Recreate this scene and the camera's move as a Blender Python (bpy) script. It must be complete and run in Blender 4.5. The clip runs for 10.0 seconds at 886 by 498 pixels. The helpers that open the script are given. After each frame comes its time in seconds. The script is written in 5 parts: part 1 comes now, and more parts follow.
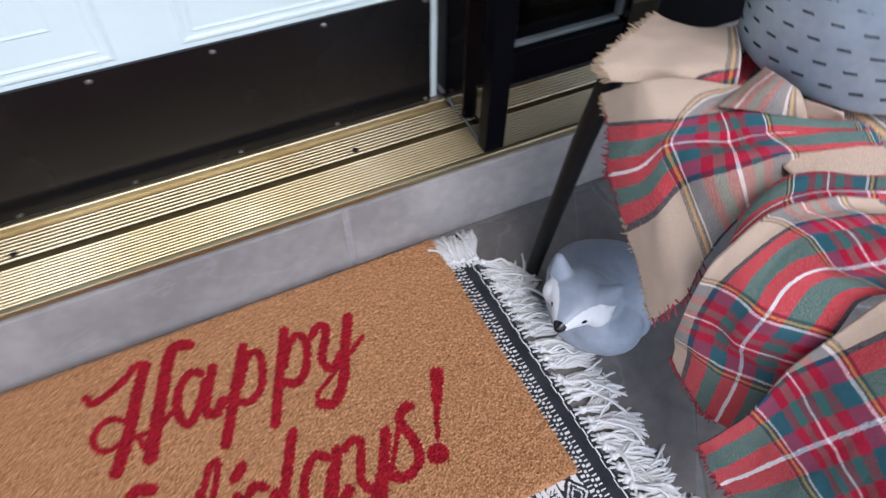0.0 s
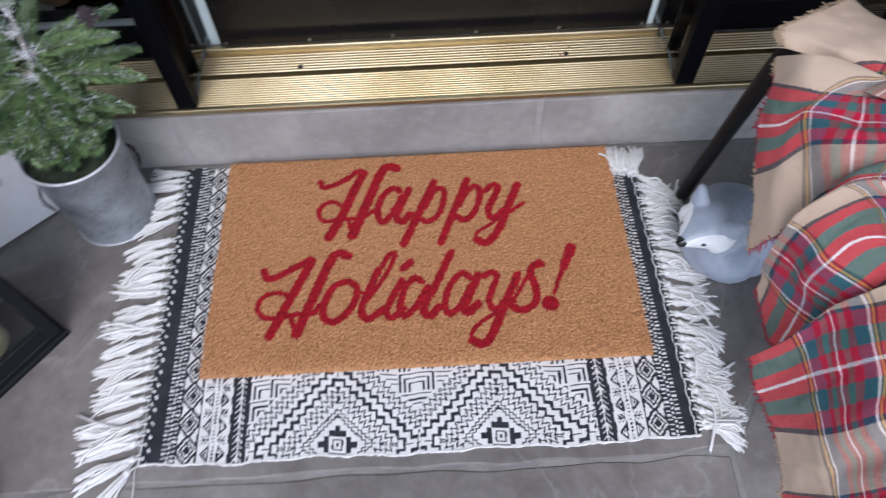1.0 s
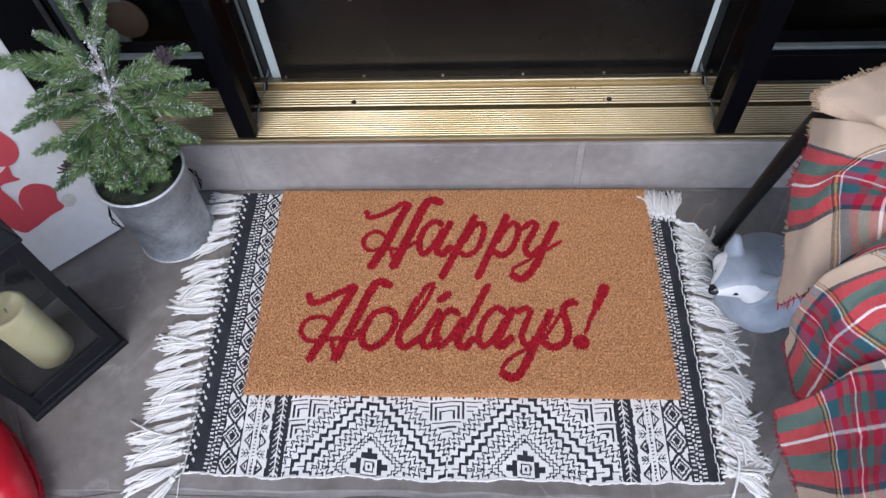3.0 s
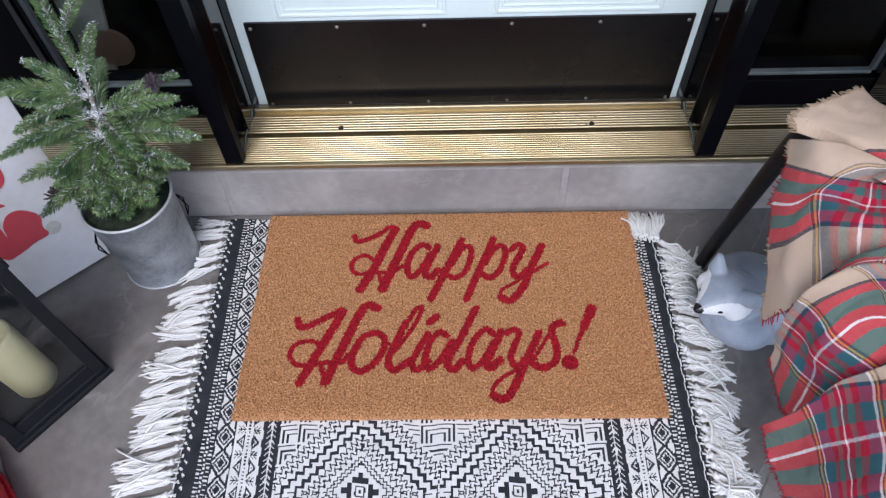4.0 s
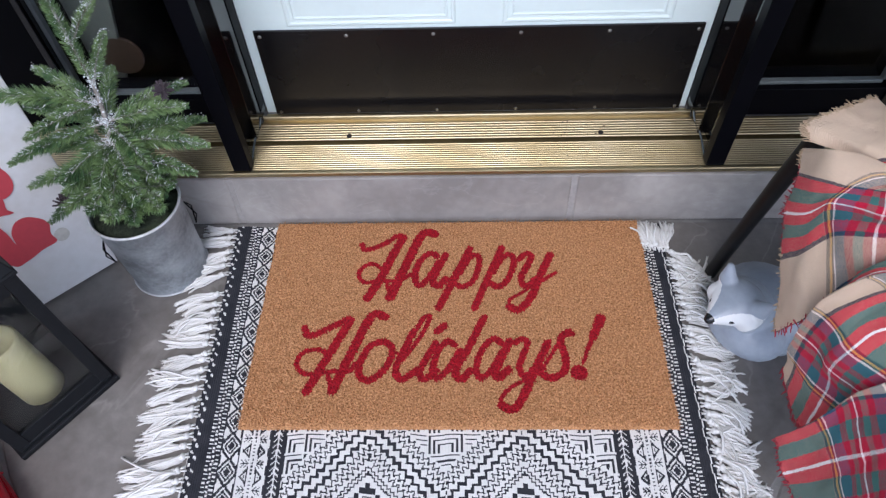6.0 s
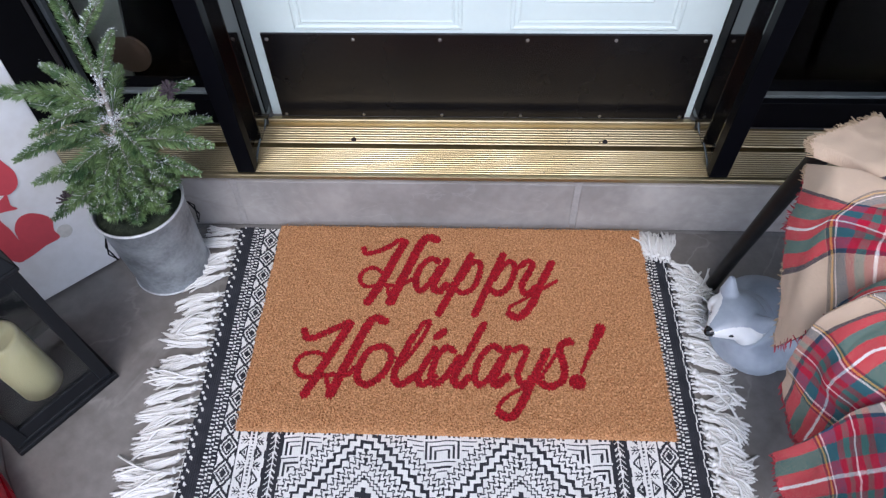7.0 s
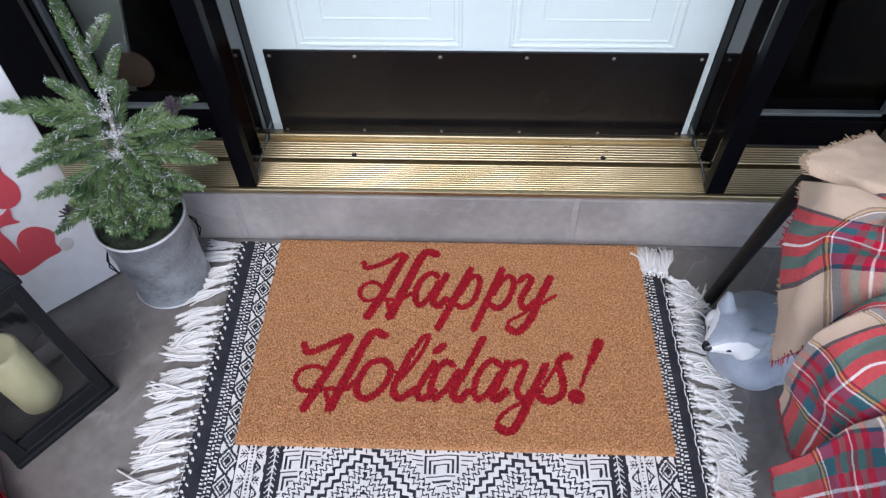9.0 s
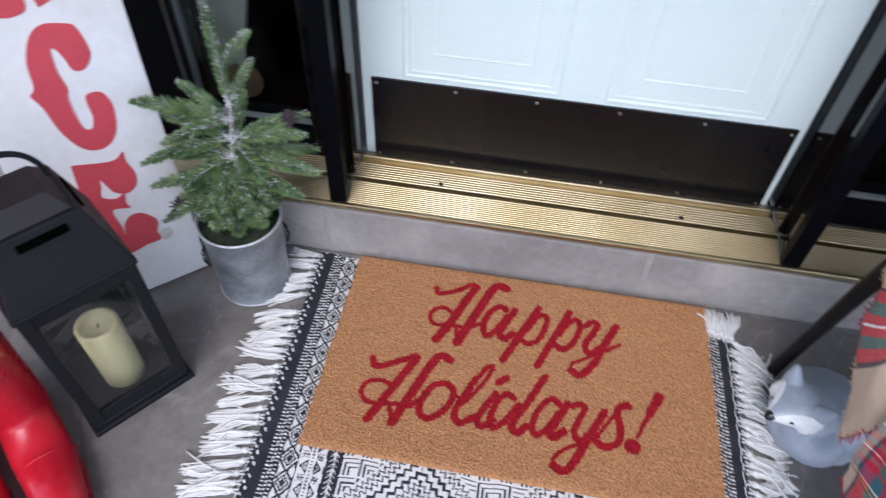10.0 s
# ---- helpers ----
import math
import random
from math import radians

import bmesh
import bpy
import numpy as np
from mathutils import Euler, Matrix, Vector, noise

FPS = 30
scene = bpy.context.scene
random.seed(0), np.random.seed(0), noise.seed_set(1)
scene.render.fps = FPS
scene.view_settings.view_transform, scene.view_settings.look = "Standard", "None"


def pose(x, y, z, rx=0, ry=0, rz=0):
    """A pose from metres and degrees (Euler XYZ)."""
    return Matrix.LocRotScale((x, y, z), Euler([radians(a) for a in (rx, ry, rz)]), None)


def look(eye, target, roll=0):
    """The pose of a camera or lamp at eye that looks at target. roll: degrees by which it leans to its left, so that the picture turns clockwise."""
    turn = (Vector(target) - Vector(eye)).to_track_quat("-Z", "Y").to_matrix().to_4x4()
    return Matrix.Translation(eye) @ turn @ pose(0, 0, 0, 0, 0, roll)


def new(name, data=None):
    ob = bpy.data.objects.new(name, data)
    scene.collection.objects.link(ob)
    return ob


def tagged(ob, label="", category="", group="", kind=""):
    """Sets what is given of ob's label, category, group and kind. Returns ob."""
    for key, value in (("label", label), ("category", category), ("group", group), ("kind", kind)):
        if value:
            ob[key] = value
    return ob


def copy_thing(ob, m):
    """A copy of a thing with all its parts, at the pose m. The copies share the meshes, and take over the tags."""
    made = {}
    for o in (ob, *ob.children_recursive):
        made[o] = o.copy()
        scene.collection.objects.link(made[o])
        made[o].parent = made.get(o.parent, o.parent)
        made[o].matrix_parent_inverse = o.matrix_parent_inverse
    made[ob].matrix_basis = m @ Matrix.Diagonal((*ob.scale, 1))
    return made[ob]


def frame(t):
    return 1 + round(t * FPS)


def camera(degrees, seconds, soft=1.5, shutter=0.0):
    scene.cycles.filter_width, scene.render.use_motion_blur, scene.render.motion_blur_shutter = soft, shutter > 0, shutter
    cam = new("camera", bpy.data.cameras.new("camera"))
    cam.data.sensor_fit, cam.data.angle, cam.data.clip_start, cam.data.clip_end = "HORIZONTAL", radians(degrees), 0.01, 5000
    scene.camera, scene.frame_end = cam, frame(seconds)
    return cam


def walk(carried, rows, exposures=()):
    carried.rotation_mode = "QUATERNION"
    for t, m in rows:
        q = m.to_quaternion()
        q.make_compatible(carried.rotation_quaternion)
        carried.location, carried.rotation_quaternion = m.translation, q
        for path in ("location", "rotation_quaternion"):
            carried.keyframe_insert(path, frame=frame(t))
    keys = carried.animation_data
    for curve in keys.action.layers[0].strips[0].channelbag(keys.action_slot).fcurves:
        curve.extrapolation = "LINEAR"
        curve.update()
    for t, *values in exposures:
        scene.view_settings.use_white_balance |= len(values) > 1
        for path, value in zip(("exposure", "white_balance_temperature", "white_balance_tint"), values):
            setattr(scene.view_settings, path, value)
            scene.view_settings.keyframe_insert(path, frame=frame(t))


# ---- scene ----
cam = camera(67.4, 10.0, soft=1.35, shutter=0.4)
PATH = [
    (0, (0.433, -0.68, 0.89), (1.023, 0.463, -0.642), 1.4),
    (0.5, (0.4, -0.792, 1.011), (0.736, 0.397, -0.562), 3.8),
    (1, (0.405, -0.88, 1.059), (0.428, 0.18, -0.637), -1.9),
    (1.5, (0.417, -0.889, 1.085), (0.268, 0.142, -0.622), -4.8),
    (2, (0.423, -0.883, 1.089), (0.266, 0.16, -0.611), -4.0),
    (2.5, (0.407, -0.886, 1.102), (0.262, 0.16, -0.596), -6.9),
    (3, (0.415, -0.881, 1.118), (0.311, 0.223, -0.546), -4.5),
    (4.5, (0.394, -0.899, 1.121), (0.366, 0.294, -0.485), -2.2),
    (5, (0.391, -0.899, 1.12), (0.382, 0.322, -0.464), -1.4),
    (5.5, (0.395, -0.896, 1.117), (0.371, 0.333, -0.461), -2.2),
    (6, (0.396, -0.892, 1.115), (0.334, 0.304, -0.486), -2.9),
    (7.5, (0.398, -0.887, 1.122), (0.332, 0.325, -0.467), -1.4),
    (8, (0.395, -0.889, 1.123), (0.329, 0.335, -0.457), -1.2),
    (8.5, (0.395, -0.889, 1.124), (0.33, 0.34, -0.452), -1.2),
    (9, (0.393, -0.893, 1.127), (0.332, 0.344, -0.443), -1.2),
    (9.5, (0.387, -0.907, 1.138), (0.316, 0.355, -0.412), 0.3),
    (10, (0.318, -0.941, 1.159), (0.136, 0.368, -0.342), 2.5),
]
EXPOSURE, KELVIN, TINT = 0.98, 6060, 17
walk(cam, [(t, look(eye, target, roll)) for t, eye, target, roll in PATH], [(0, EXPOSURE, KELVIN, TINT), (10, EXPOSURE, KELVIN, TINT)])

# ---- world and light ----
world = bpy.data.worlds.new("overcast")
scene.world = world
world.use_nodes = True
wn, wl = world.node_tree.nodes, world.node_tree.links
sky = wn.new("ShaderNodeTexSky")
sky.sky_type = "NISHITA"
sky.sun_disc = False
SUN_EL, SUN_AZ = 54.0, 186.0
sky.sun_elevation, sky.sun_rotation = radians(SUN_EL), radians(SUN_AZ)
sky.dust_density = 0.6
soften = wn.new("ShaderNodeHueSaturation")
soften.inputs["Saturation"].default_value = 0.62
wl.new(sky.outputs[0], soften.inputs["Color"])
wl.new(soften.outputs[0], wn["Background"].inputs[0])
wn["Background"].inputs[1].default_value = 0.15
sun = new("sun", bpy.data.lights.new("sun", "SUN"))
sun.data.energy, sun.data.angle, sun.data.color = 0.9, radians(30), (1.0, 0.99, 0.97)
sun.matrix_world = look((0, 0, 0), (-math.sin(radians(SUN_AZ)) * math.cos(radians(SUN_EL)), -math.cos(radians(SUN_AZ)) * math.cos(radians(SUN_EL)), -math.sin(radians(SUN_EL))))


# ---- materials ----
def material(name, color, rough=0.6, metal=0.0, vary=0.25, scale=8.0, fine=120.0, bump=0.15, second=None, spec=0.5, coords="Object", coat=0.0, rough_vary=0.12, per_object=0.0, depth=0.002):
    """A surface with stains at one scale, grain at another, fine relief and uneven gloss."""
    m = bpy.data.materials.new(name)
    m.use_nodes = True
    n, l = m.node_tree.nodes, m.node_tree.links
    p = n["Principled BSDF"]
    tc = n.new("ShaderNodeTexCoord")
    big, small = n.new("ShaderNodeTexNoise"), n.new("ShaderNodeTexNoise")
    for tex, s, d in ((big, scale, 5), (small, fine, 3)):
        tex.inputs["Scale"].default_value, tex.inputs["Detail"].default_value = s, d
        l.new(tc.outputs[coords], tex.inputs["Vector"])
    other = second or tuple(c * (1 - vary) for c in color)
    mix = n.new("ShaderNodeMixRGB")
    mix.inputs[1].default_value, mix.inputs[2].default_value = (*color, 1), (*other, 1)
    add = n.new("ShaderNodeMath")
    add.operation = "MULTIPLY_ADD"
    add.inputs[1].default_value = 0.35
    l.new(small.outputs[0], add.inputs[0])
    ramp = n.new("ShaderNodeMapRange")
    ramp.inputs[1].default_value, ramp.inputs[2].default_value = 0.52, 0.86
    l.new(big.outputs[0], add.inputs[2])
    l.new(add.outputs[0], ramp.inputs[0])
    l.new(ramp.outputs[0], mix.inputs[0])
    out = mix.outputs[0]
    if per_object:
        info, hsv, rng = n.new("ShaderNodeObjectInfo"), n.new("ShaderNodeHueSaturation"), n.new("ShaderNodeMapRange")
        rng.inputs[3].default_value, rng.inputs[4].default_value = 1 - per_object, 1 + per_object
        l.new(info.outputs["Random"], rng.inputs[0])
        l.new(rng.outputs[0], hsv.inputs["Value"])
        l.new(out, hsv.inputs["Color"])
        out = hsv.outputs[0]
    l.new(out, p.inputs["Base Color"])
    p.inputs["Metallic"].default_value = metal
    p.inputs["Specular IOR Level"].default_value = spec
    p.inputs["Coat Weight"].default_value = coat
    rr = n.new("ShaderNodeMapRange")
    rr.inputs[3].default_value, rr.inputs[4].default_value = max(0.02, rough - rough_vary), min(1, rough + rough_vary)
    l.new(big.outputs[0], rr.inputs[0])
    l.new(rr.outputs[0], p.inputs["Roughness"])
    if bump:
        b = n.new("ShaderNodeBump")
        b.inputs["Strength"].default_value, b.inputs["Distance"].default_value = bump, depth
        l.new(add.outputs[0], b.inputs["Height"])
        l.new(b.outputs[0], p.inputs["Normal"])
    return m


SLATE = material("slate", (0.262, 0.240, 0.216), 0.55, 0, 0.3, 4, 45, 0.6, (0.150, 0.134, 0.118), per_object=0.12, depth=0.005)
def veined(m, tint, scale, width, amount, stretch=(1, 1, 1)):
    """Adds thin wandering veins of another tone to a surface."""
    n, l = m.node_tree.nodes, m.node_tree.links
    p = n["Principled BSDF"]
    source = p.inputs["Base Color"].links[0].from_socket
    tc, mapping, tex = n.new("ShaderNodeTexCoord"), n.new("ShaderNodeMapping"), n.new("ShaderNodeTexNoise")
    mapping.inputs["Scale"].default_value = stretch
    l.new(tc.outputs["Object"], mapping.inputs["Vector"])
    l.new(mapping.outputs[0], tex.inputs["Vector"])
    tex.inputs["Scale"].default_value, tex.inputs["Detail"].default_value, tex.inputs["Distortion"].default_value = scale, 6, 0.6
    off, far, line = n.new("ShaderNodeMath"), n.new("ShaderNodeMath"), n.new("ShaderNodeMapRange")
    off.operation, far.operation = "SUBTRACT", "ABSOLUTE"
    off.inputs[1].default_value = 0.5
    l.new(tex.outputs[0], off.inputs[0])
    l.new(off.outputs[0], far.inputs[0])
    line.inputs[1].default_value, line.inputs[2].default_value, line.inputs[3].default_value, line.inputs[4].default_value = 0.0, width, amount, 0.0
    l.new(far.outputs[0], line.inputs[0])
    mix = n.new("ShaderNodeMixRGB")
    mix.inputs[2].default_value = (*tint, 1)
    l.new(line.outputs[0], mix.inputs[0])
    l.new(source, mix.inputs[1])
    l.new(mix.outputs[0], p.inputs["Base Color"])


veined(SLATE, (0.42, 0.395, 0.36), 2.4, 0.008, 0.24)
veined(SLATE, (0.085, 0.072, 0.06), 3.1, 0.040, 0.32)
MORTAR = material("mortar", (0.27, 0.255, 0.235), 0.9, 0, 0.3, 20, 200, 0.6, depth=0.004)
RISER = material("riser_stone", (0.365, 0.335, 0.31), 0.40, 0, 0.25, 5, 45, 0.3, (0.235, 0.215, 0.20), per_object=0.06)
veined(RISER, (0.50, 0.475, 0.45), 9.0, 0.010, 0.16, (0.6, 1, 1.4))
veined(RISER, (0.20, 0.185, 0.17), 5.0, 0.05, 0.30)
JOINT = material("riser_mortar", (0.34, 0.315, 0.295), 0.8, 0, 0.25, 40, 160, 0.5, (0.28, 0.26, 0.245), depth=0.003)
BRASS = material("brass", (0.56, 0.47, 0.30), 0.38, 1.0, 0.3, 6, 60, 0.08, (0.48, 0.38, 0.21), rough_vary=0.05)
GROOVE = material("brass_groove_darker", (0.36, 0.28, 0.16), 0.5, 0.95, 0.4, 14, 160, 0.2)
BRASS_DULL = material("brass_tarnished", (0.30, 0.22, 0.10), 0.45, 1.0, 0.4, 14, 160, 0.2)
BLACK_GLOSS = material("black_gloss_paint", (0.003, 0.003, 0.004), 0.07, 0, 0.2, 10, 150, 0.02, rough_vary=0.03, spec=0.75)
BLACK_SATIN = material("black_satin_paint", (0.0025, 0.0025, 0.004), 0.42, 0, 0.2, 10, 150, 0.05, spec=0.06)
KICK = material("dark_bronze_plate", (0.013, 0.012, 0.013), 0.27, 0.5, 0.3, 5, 90, 0.04, (0.022, 0.019, 0.018), rough_vary=0.06)
STEEL = material("screw_steel", (0.45, 0.43, 0.40), 0.4, 1.0)
DOOR = material("mint_white_paint", (0.81, 0.91, 0.865), 0.38, 0, 0.04, 4, 90, 0.04)
STRIP = material("weather_strip", (0.15, 0.17, 0.17), 0.45, 0, 0.3, 20, 150, 0.1)
COIR = material("coir", (0.67, 0.350, 0.165), 0.95, 0, 0.4, 300, 800, 0.8, (0.24, 0.108, 0.040), spec=0.15)
COIR_RED = material("coir_red", (0.47, 0.012, 0.022), 0.92, 0, 0.45, 330, 900, 0.8, (0.17, 0.006, 0.012), spec=0.2)
COTTON = material("white_cotton", (0.78, 0.76, 0.72), 0.92, 0, 0.12, 25, 500, 0.6, spec=0.2)
COTTON_BLACK = material("black_cotton", (0.022, 0.023, 0.028), 0.92, 0, 0.3, 25, 500, 0.6, (0.04, 0.04, 0.046), spec=0.2)
ZINC = material("galvanized_zinc", (0.44, 0.47, 0.49), 0.42, 0.6, 0.4, 18, 130, 0.15, (0.22, 0.235, 0.245), rough_vary=0.15)
ZINC_RIM = material("worn_zinc_rim", (0.70, 0.71, 0.72), 0.55, 0.3, 0.2, 60, 200, 0.3)
ZINC_BLUE = material("blue_grey_metal", (0.46, 0.55, 0.61), 0.38, 0.25, 0.35, 22, 120, 0.12, (0.36, 0.42, 0.48))
SLOT = material("slot_shade_metal", (0.03, 0.035, 0.04), 0.6, 0.3)
VENT = material("vent_shade_black", (0.001, 0.001, 0.001), 0.9, spec=0.02)
NEEDLE = material("fir_needle", (0.26, 0.37, 0.145), 0.42, 0, 0.4, 30, 90, 0, (0.052, 0.12, 0.042), spec=0.5)
FROST = material("frost_flock", (0.82, 0.84, 0.84), 0.7, 0, 0.1, 40, 300, 0.3)
TWIG = material("frosted_twig", (0.42, 0.40, 0.37), 0.8, 0, 0.5, 60, 200, 0.3, (0.16, 0.12, 0.09))
CONE = material("dried_purple_blossom", (0.085, 0.06, 0.07), 0.8, 0, 0.4, 60, 200, 0)
SOIL = material("dark_foam", (0.03, 0.042, 0.02), 0.95, 0, 0.6, 60, 220, 0.8, (0.008, 0.012, 0.006), depth=0.006)
BOARD = material("white_board_paint", (0.87, 0.86, 0.85), 0.55, 0, 0.08, 6, 60, 0.08, (0.76, 0.74, 0.71))
RED_PAINT = material("red_letter_paint", (0.66, 0.07, 0.09), 0.6, 0, 0.15, 8, 90, 0.06)
TAN_DOT = material("faded_tan_paint", (0.72, 0.69, 0.62), 0.6)
LANTERN = material("black_lantern_metal", (0.008, 0.009, 0.011), 0.52, 0, 0.3, 14, 200, 0.08, (0.012, 0.013, 0.015), spec=0.22)
BROWN_METAL = material("brown_patina_metal", (0.013, 0.008, 0.008), 0.6, 0, 0.3)
WAX = material("cream_wax", (0.66, 0.60, 0.34), 0.5, 0, 0.12, 12, 90, 0.08, (0.58, 0.52, 0.28))
RUBBER = material("red_rubber", (0.56, 0.014, 0.028), 0.28, 0, 0.15, 9, 120, 0.05, (0.44, 0.010, 0.022))
FOX = material("grey_glazed_ceramic", (0.38, 0.42, 0.47), 0.34, 0, 0.2, 18, 110, 0.15, (0.30, 0.335, 0.385))
FOX_WHITE = material("white_glaze", (0.80, 0.80, 0.79), 0.35, 0, 0.05)
FOX_BLACK = material("black_glaze", (0.008, 0.008, 0.01), 0.2)
WOOD_BLACK = material("black_painted_wood", (0.009, 0.0085, 0.0085), 0.45, 0, 0.3, 15, 120, 0.12, spec=0.25)
CUSHION = material("white_linen", (0.74, 0.72, 0.69), 0.9, 0, 0.06, 20, 400, 0.4)
PLASTER = material("porch_paint", (0.55, 0.55, 0.54), 0.8, 0, 0.1, 3, 60, 0.1)
GRASS = material("lawn", (0.06, 0.09, 0.03), 0.9, 0, 0.4, 1.5, 30, 0.3)
ROOM_DARK = material("room_gloom_black", (0.002, 0.0015, 0.0013), 0.9, spec=0.0)
GREY_BOARD = material("grey_green_board", (0.16, 0.18, 0.16), 0.6)
TAN_WOOD = material("tan_wood_disc", (0.07, 0.042, 0.026), 0.6)
FRINGE_TAN = material("beige_wool", (0.52, 0.38, 0.25), 0.95, 0, 0.1, 20, 400, 0.5, spec=0.1)


def glass_material(name, ior):
    m = bpy.data.materials.new(name)
    m.use_nodes = True
    p = m.node_tree.nodes["Principled BSDF"]
    p.inputs["Base Color"].default_value = (0.96, 0.98, 0.97, 1)
    p.inputs["Transmission Weight"].default_value = 1.0
    p.inputs["Roughness"].default_value = 0.01
    p.inputs["IOR"].default_value = ior
    return m


GLASS = glass_material("window_glass", 1.16)
LANTERN_GLASS = glass_material("lantern_glass", 1.45)


# ---- mesh helpers ----
def mesh_object(name, bm, mats, parent=None, label="", smooth=False, matrix=None):
    me = bpy.data.meshes.new(name)
    bm.normal_update()
    bm.to_mesh(me)
    bm.free()
    for m in mats if isinstance(mats, (list, tuple)) else [mats]:
        me.materials.append(m)
    if smooth:
        me.shade_smooth()
    ob = new(name, me)
    if matrix is not None:
        ob.matrix_world = matrix
    if parent is not None:
        ob.parent = parent
    if label:
        ob["label"] = label
    return ob


def part(name, bm, mats, parent, label="", smooth=False):
    return mesh_object(name, bm, mats, parent, label, smooth)


def thing(name, label, category, at=(0, 0, 0), group="", kind="", turn=0):
    ob = new(name)
    ob.matrix_world = pose(*at, 0, 0, turn)
    ob.empty_display_size = 0.05
    return tagged(ob, label, category, group, kind)


def box(bm, x0, x1, y0, y1, z0, z1, bevel=0.0):
    made = bmesh.ops.create_cube(bm, size=1, matrix=Matrix.Translation(((x0 + x1) / 2, (y0 + y1) / 2, (z0 + z1) / 2)) @ Matrix.Diagonal((x1 - x0, y1 - y0, z1 - z0, 1)))
    if bevel:
        edges = list({e for v in made["verts"] for e in v.link_edges})
        bmesh.ops.bevel(bm, geom=edges, offset=bevel, segments=2, profile=0.5, affect="EDGES", clamp_overlap=True)
    return bm


def boxed(*a, **k):
    return box(bmesh.new(), *a, **k)


def lathe(profile, steps=48, closed=True):
    """A turned body from (radius, height) pairs."""
    bm = bmesh.new()
    rings = []
    for r, z in profile:
        rings.append([bm.verts.new((r * math.cos(2 * math.pi * i / steps), r * math.sin(2 * math.pi * i / steps), z)) for i in range(steps)])
    for a, b in zip(rings, rings[1:]):
        for i in range(steps):
            j = (i + 1) % steps
            bm.faces.new((a[i], a[j], b[j], b[i]))
    if closed:
        bm.faces.new(list(reversed(rings[0])))
        bm.faces.new(rings[-1])
    return bm


def tube(bm, points, radii, sides=6, cap=True):
    """A round rod along points, one radius or one for each point."""
    pts = [Vector(p) for p in points]
    if not isinstance(radii, (list, tuple)):
        radii = [radii] * len(pts)
    rings, ref = [], None
    for i, p in enumerate(pts):
        d = (pts[min(i + 1, len(pts) - 1)] - pts[max(i - 1, 0)]).normalized()
        if ref is None:
            ref = d.orthogonal().normalized()
        ref = (ref - d * ref.dot(d)).normalized()
        side = d.cross(ref)
        rings.append([bm.verts.new(p + radii[i] * (math.cos(2 * math.pi * k / sides) * ref + math.sin(2 * math.pi * k / sides) * side)) for k in range(sides)])
    for a, b in zip(rings, rings[1:]):
        for k in range(sides):
            j = (k + 1) % sides
            bm.faces.new((a[k], a[j], b[j], b[k]))
    if cap:
        bm.faces.new(list(reversed(rings[0])))
        bm.faces.new(rings[-1])
    return bm


def smooth_line(points, steps=6):
    """A flowing line through the given points."""
    p = [Vector(q) for q in points]
    p = [p[0] * 2 - p[1]] + p + [p[-1] * 2 - p[-2]]
    out = []
    for i in range(1, len(p) - 2):
        a, b, c, d = p[i - 1 : i + 3]
        for k in range(steps):
            t = k / steps
            out.append(0.5 * ((2 * b) + (c - a) * t + (2 * a - 5 * b + 4 * c - d) * t * t + (3 * b - a - 3 * c + d) * t ** 3))
    return out + [p[-2]]


def plate(points, thick):
    """A flat sheet with the outline given in x and y, standing thick above z = 0."""
    bm = bmesh.new()
    low = [bm.verts.new((x, y, 0)) for x, y in points]
    face = bm.faces.new(low)
    if face.normal.z < 0 or sum(a[0] * b[1] - b[0] * a[1] for a, b in zip(points, points[1:] + points[:1])) < 0:
        face.normal_flip()
    up = bmesh.ops.extrude_face_region(bm, geom=[face])
    bmesh.ops.translate(bm, vec=(0, 0, thick), verts=[v for v in up["geom"] if isinstance(v, bmesh.types.BMVert)])
    bmesh.ops.recalc_face_normals(bm, faces=bm.faces)
    return bm


def quads(name, coords, faces, mats, parent, label="", indices=None, smooth=False):
    me = bpy.data.meshes.new(name)
    me.from_pydata(coords, [], faces)
    for m in mats if isinstance(mats, (list, tuple)) else [mats]:
        me.materials.append(m)
    if indices is not None:
        me.polygons.foreach_set("material_index", np.asarray(indices, dtype=np.int32))
    if smooth:
        me.shade_smooth()
    me.update()
    ob = new(name, me)
    ob.parent = parent
    if label:
        ob["label"] = label
    return ob


# ---- setting: the doorway ----
SILL_Z, EDGE_Y, DOOR_Y = 0.140, 0.034, 0.225
X_MID = 0.4225

# threshold: a grooved brass sill over the whole width of door and sidelights
threshold = thing("threshold", "grooved polished brass threshold with two screws on the stone step", "threshold", kind="structure")


def ribbed(name, x0, x1, y0, y1, z, count):
    bm = bmesh.new()
    line, pitch = [], (y1 - y0) / count
    for k in range(count):
        y, g = y0 + k * pitch, pitch * 0.26
        line += [(y, z - 0.0021), (y + g, z - 0.0021), (y + g + 0.0006, z - 0.0010), (y + g + 0.0016, z - 0.0002), (y + g + (pitch - g) * 0.5, z), (y + pitch - 0.0016, z - 0.0002), (y + pitch - 0.0006, z - 0.0010)]
    line.append((y1, z - 0.0021))
    a = [bm.verts.new((x0, *p)) for p in line]
    b = [bm.verts.new((x1, *p)) for p in line]
    for i in range(len(line) - 1):
        f = bm.faces.new((a[i], b[i], b[i + 1], a[i + 1]))
        # groove bottoms take a darker brass than the ribs
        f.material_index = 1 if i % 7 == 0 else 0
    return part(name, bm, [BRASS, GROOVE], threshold)


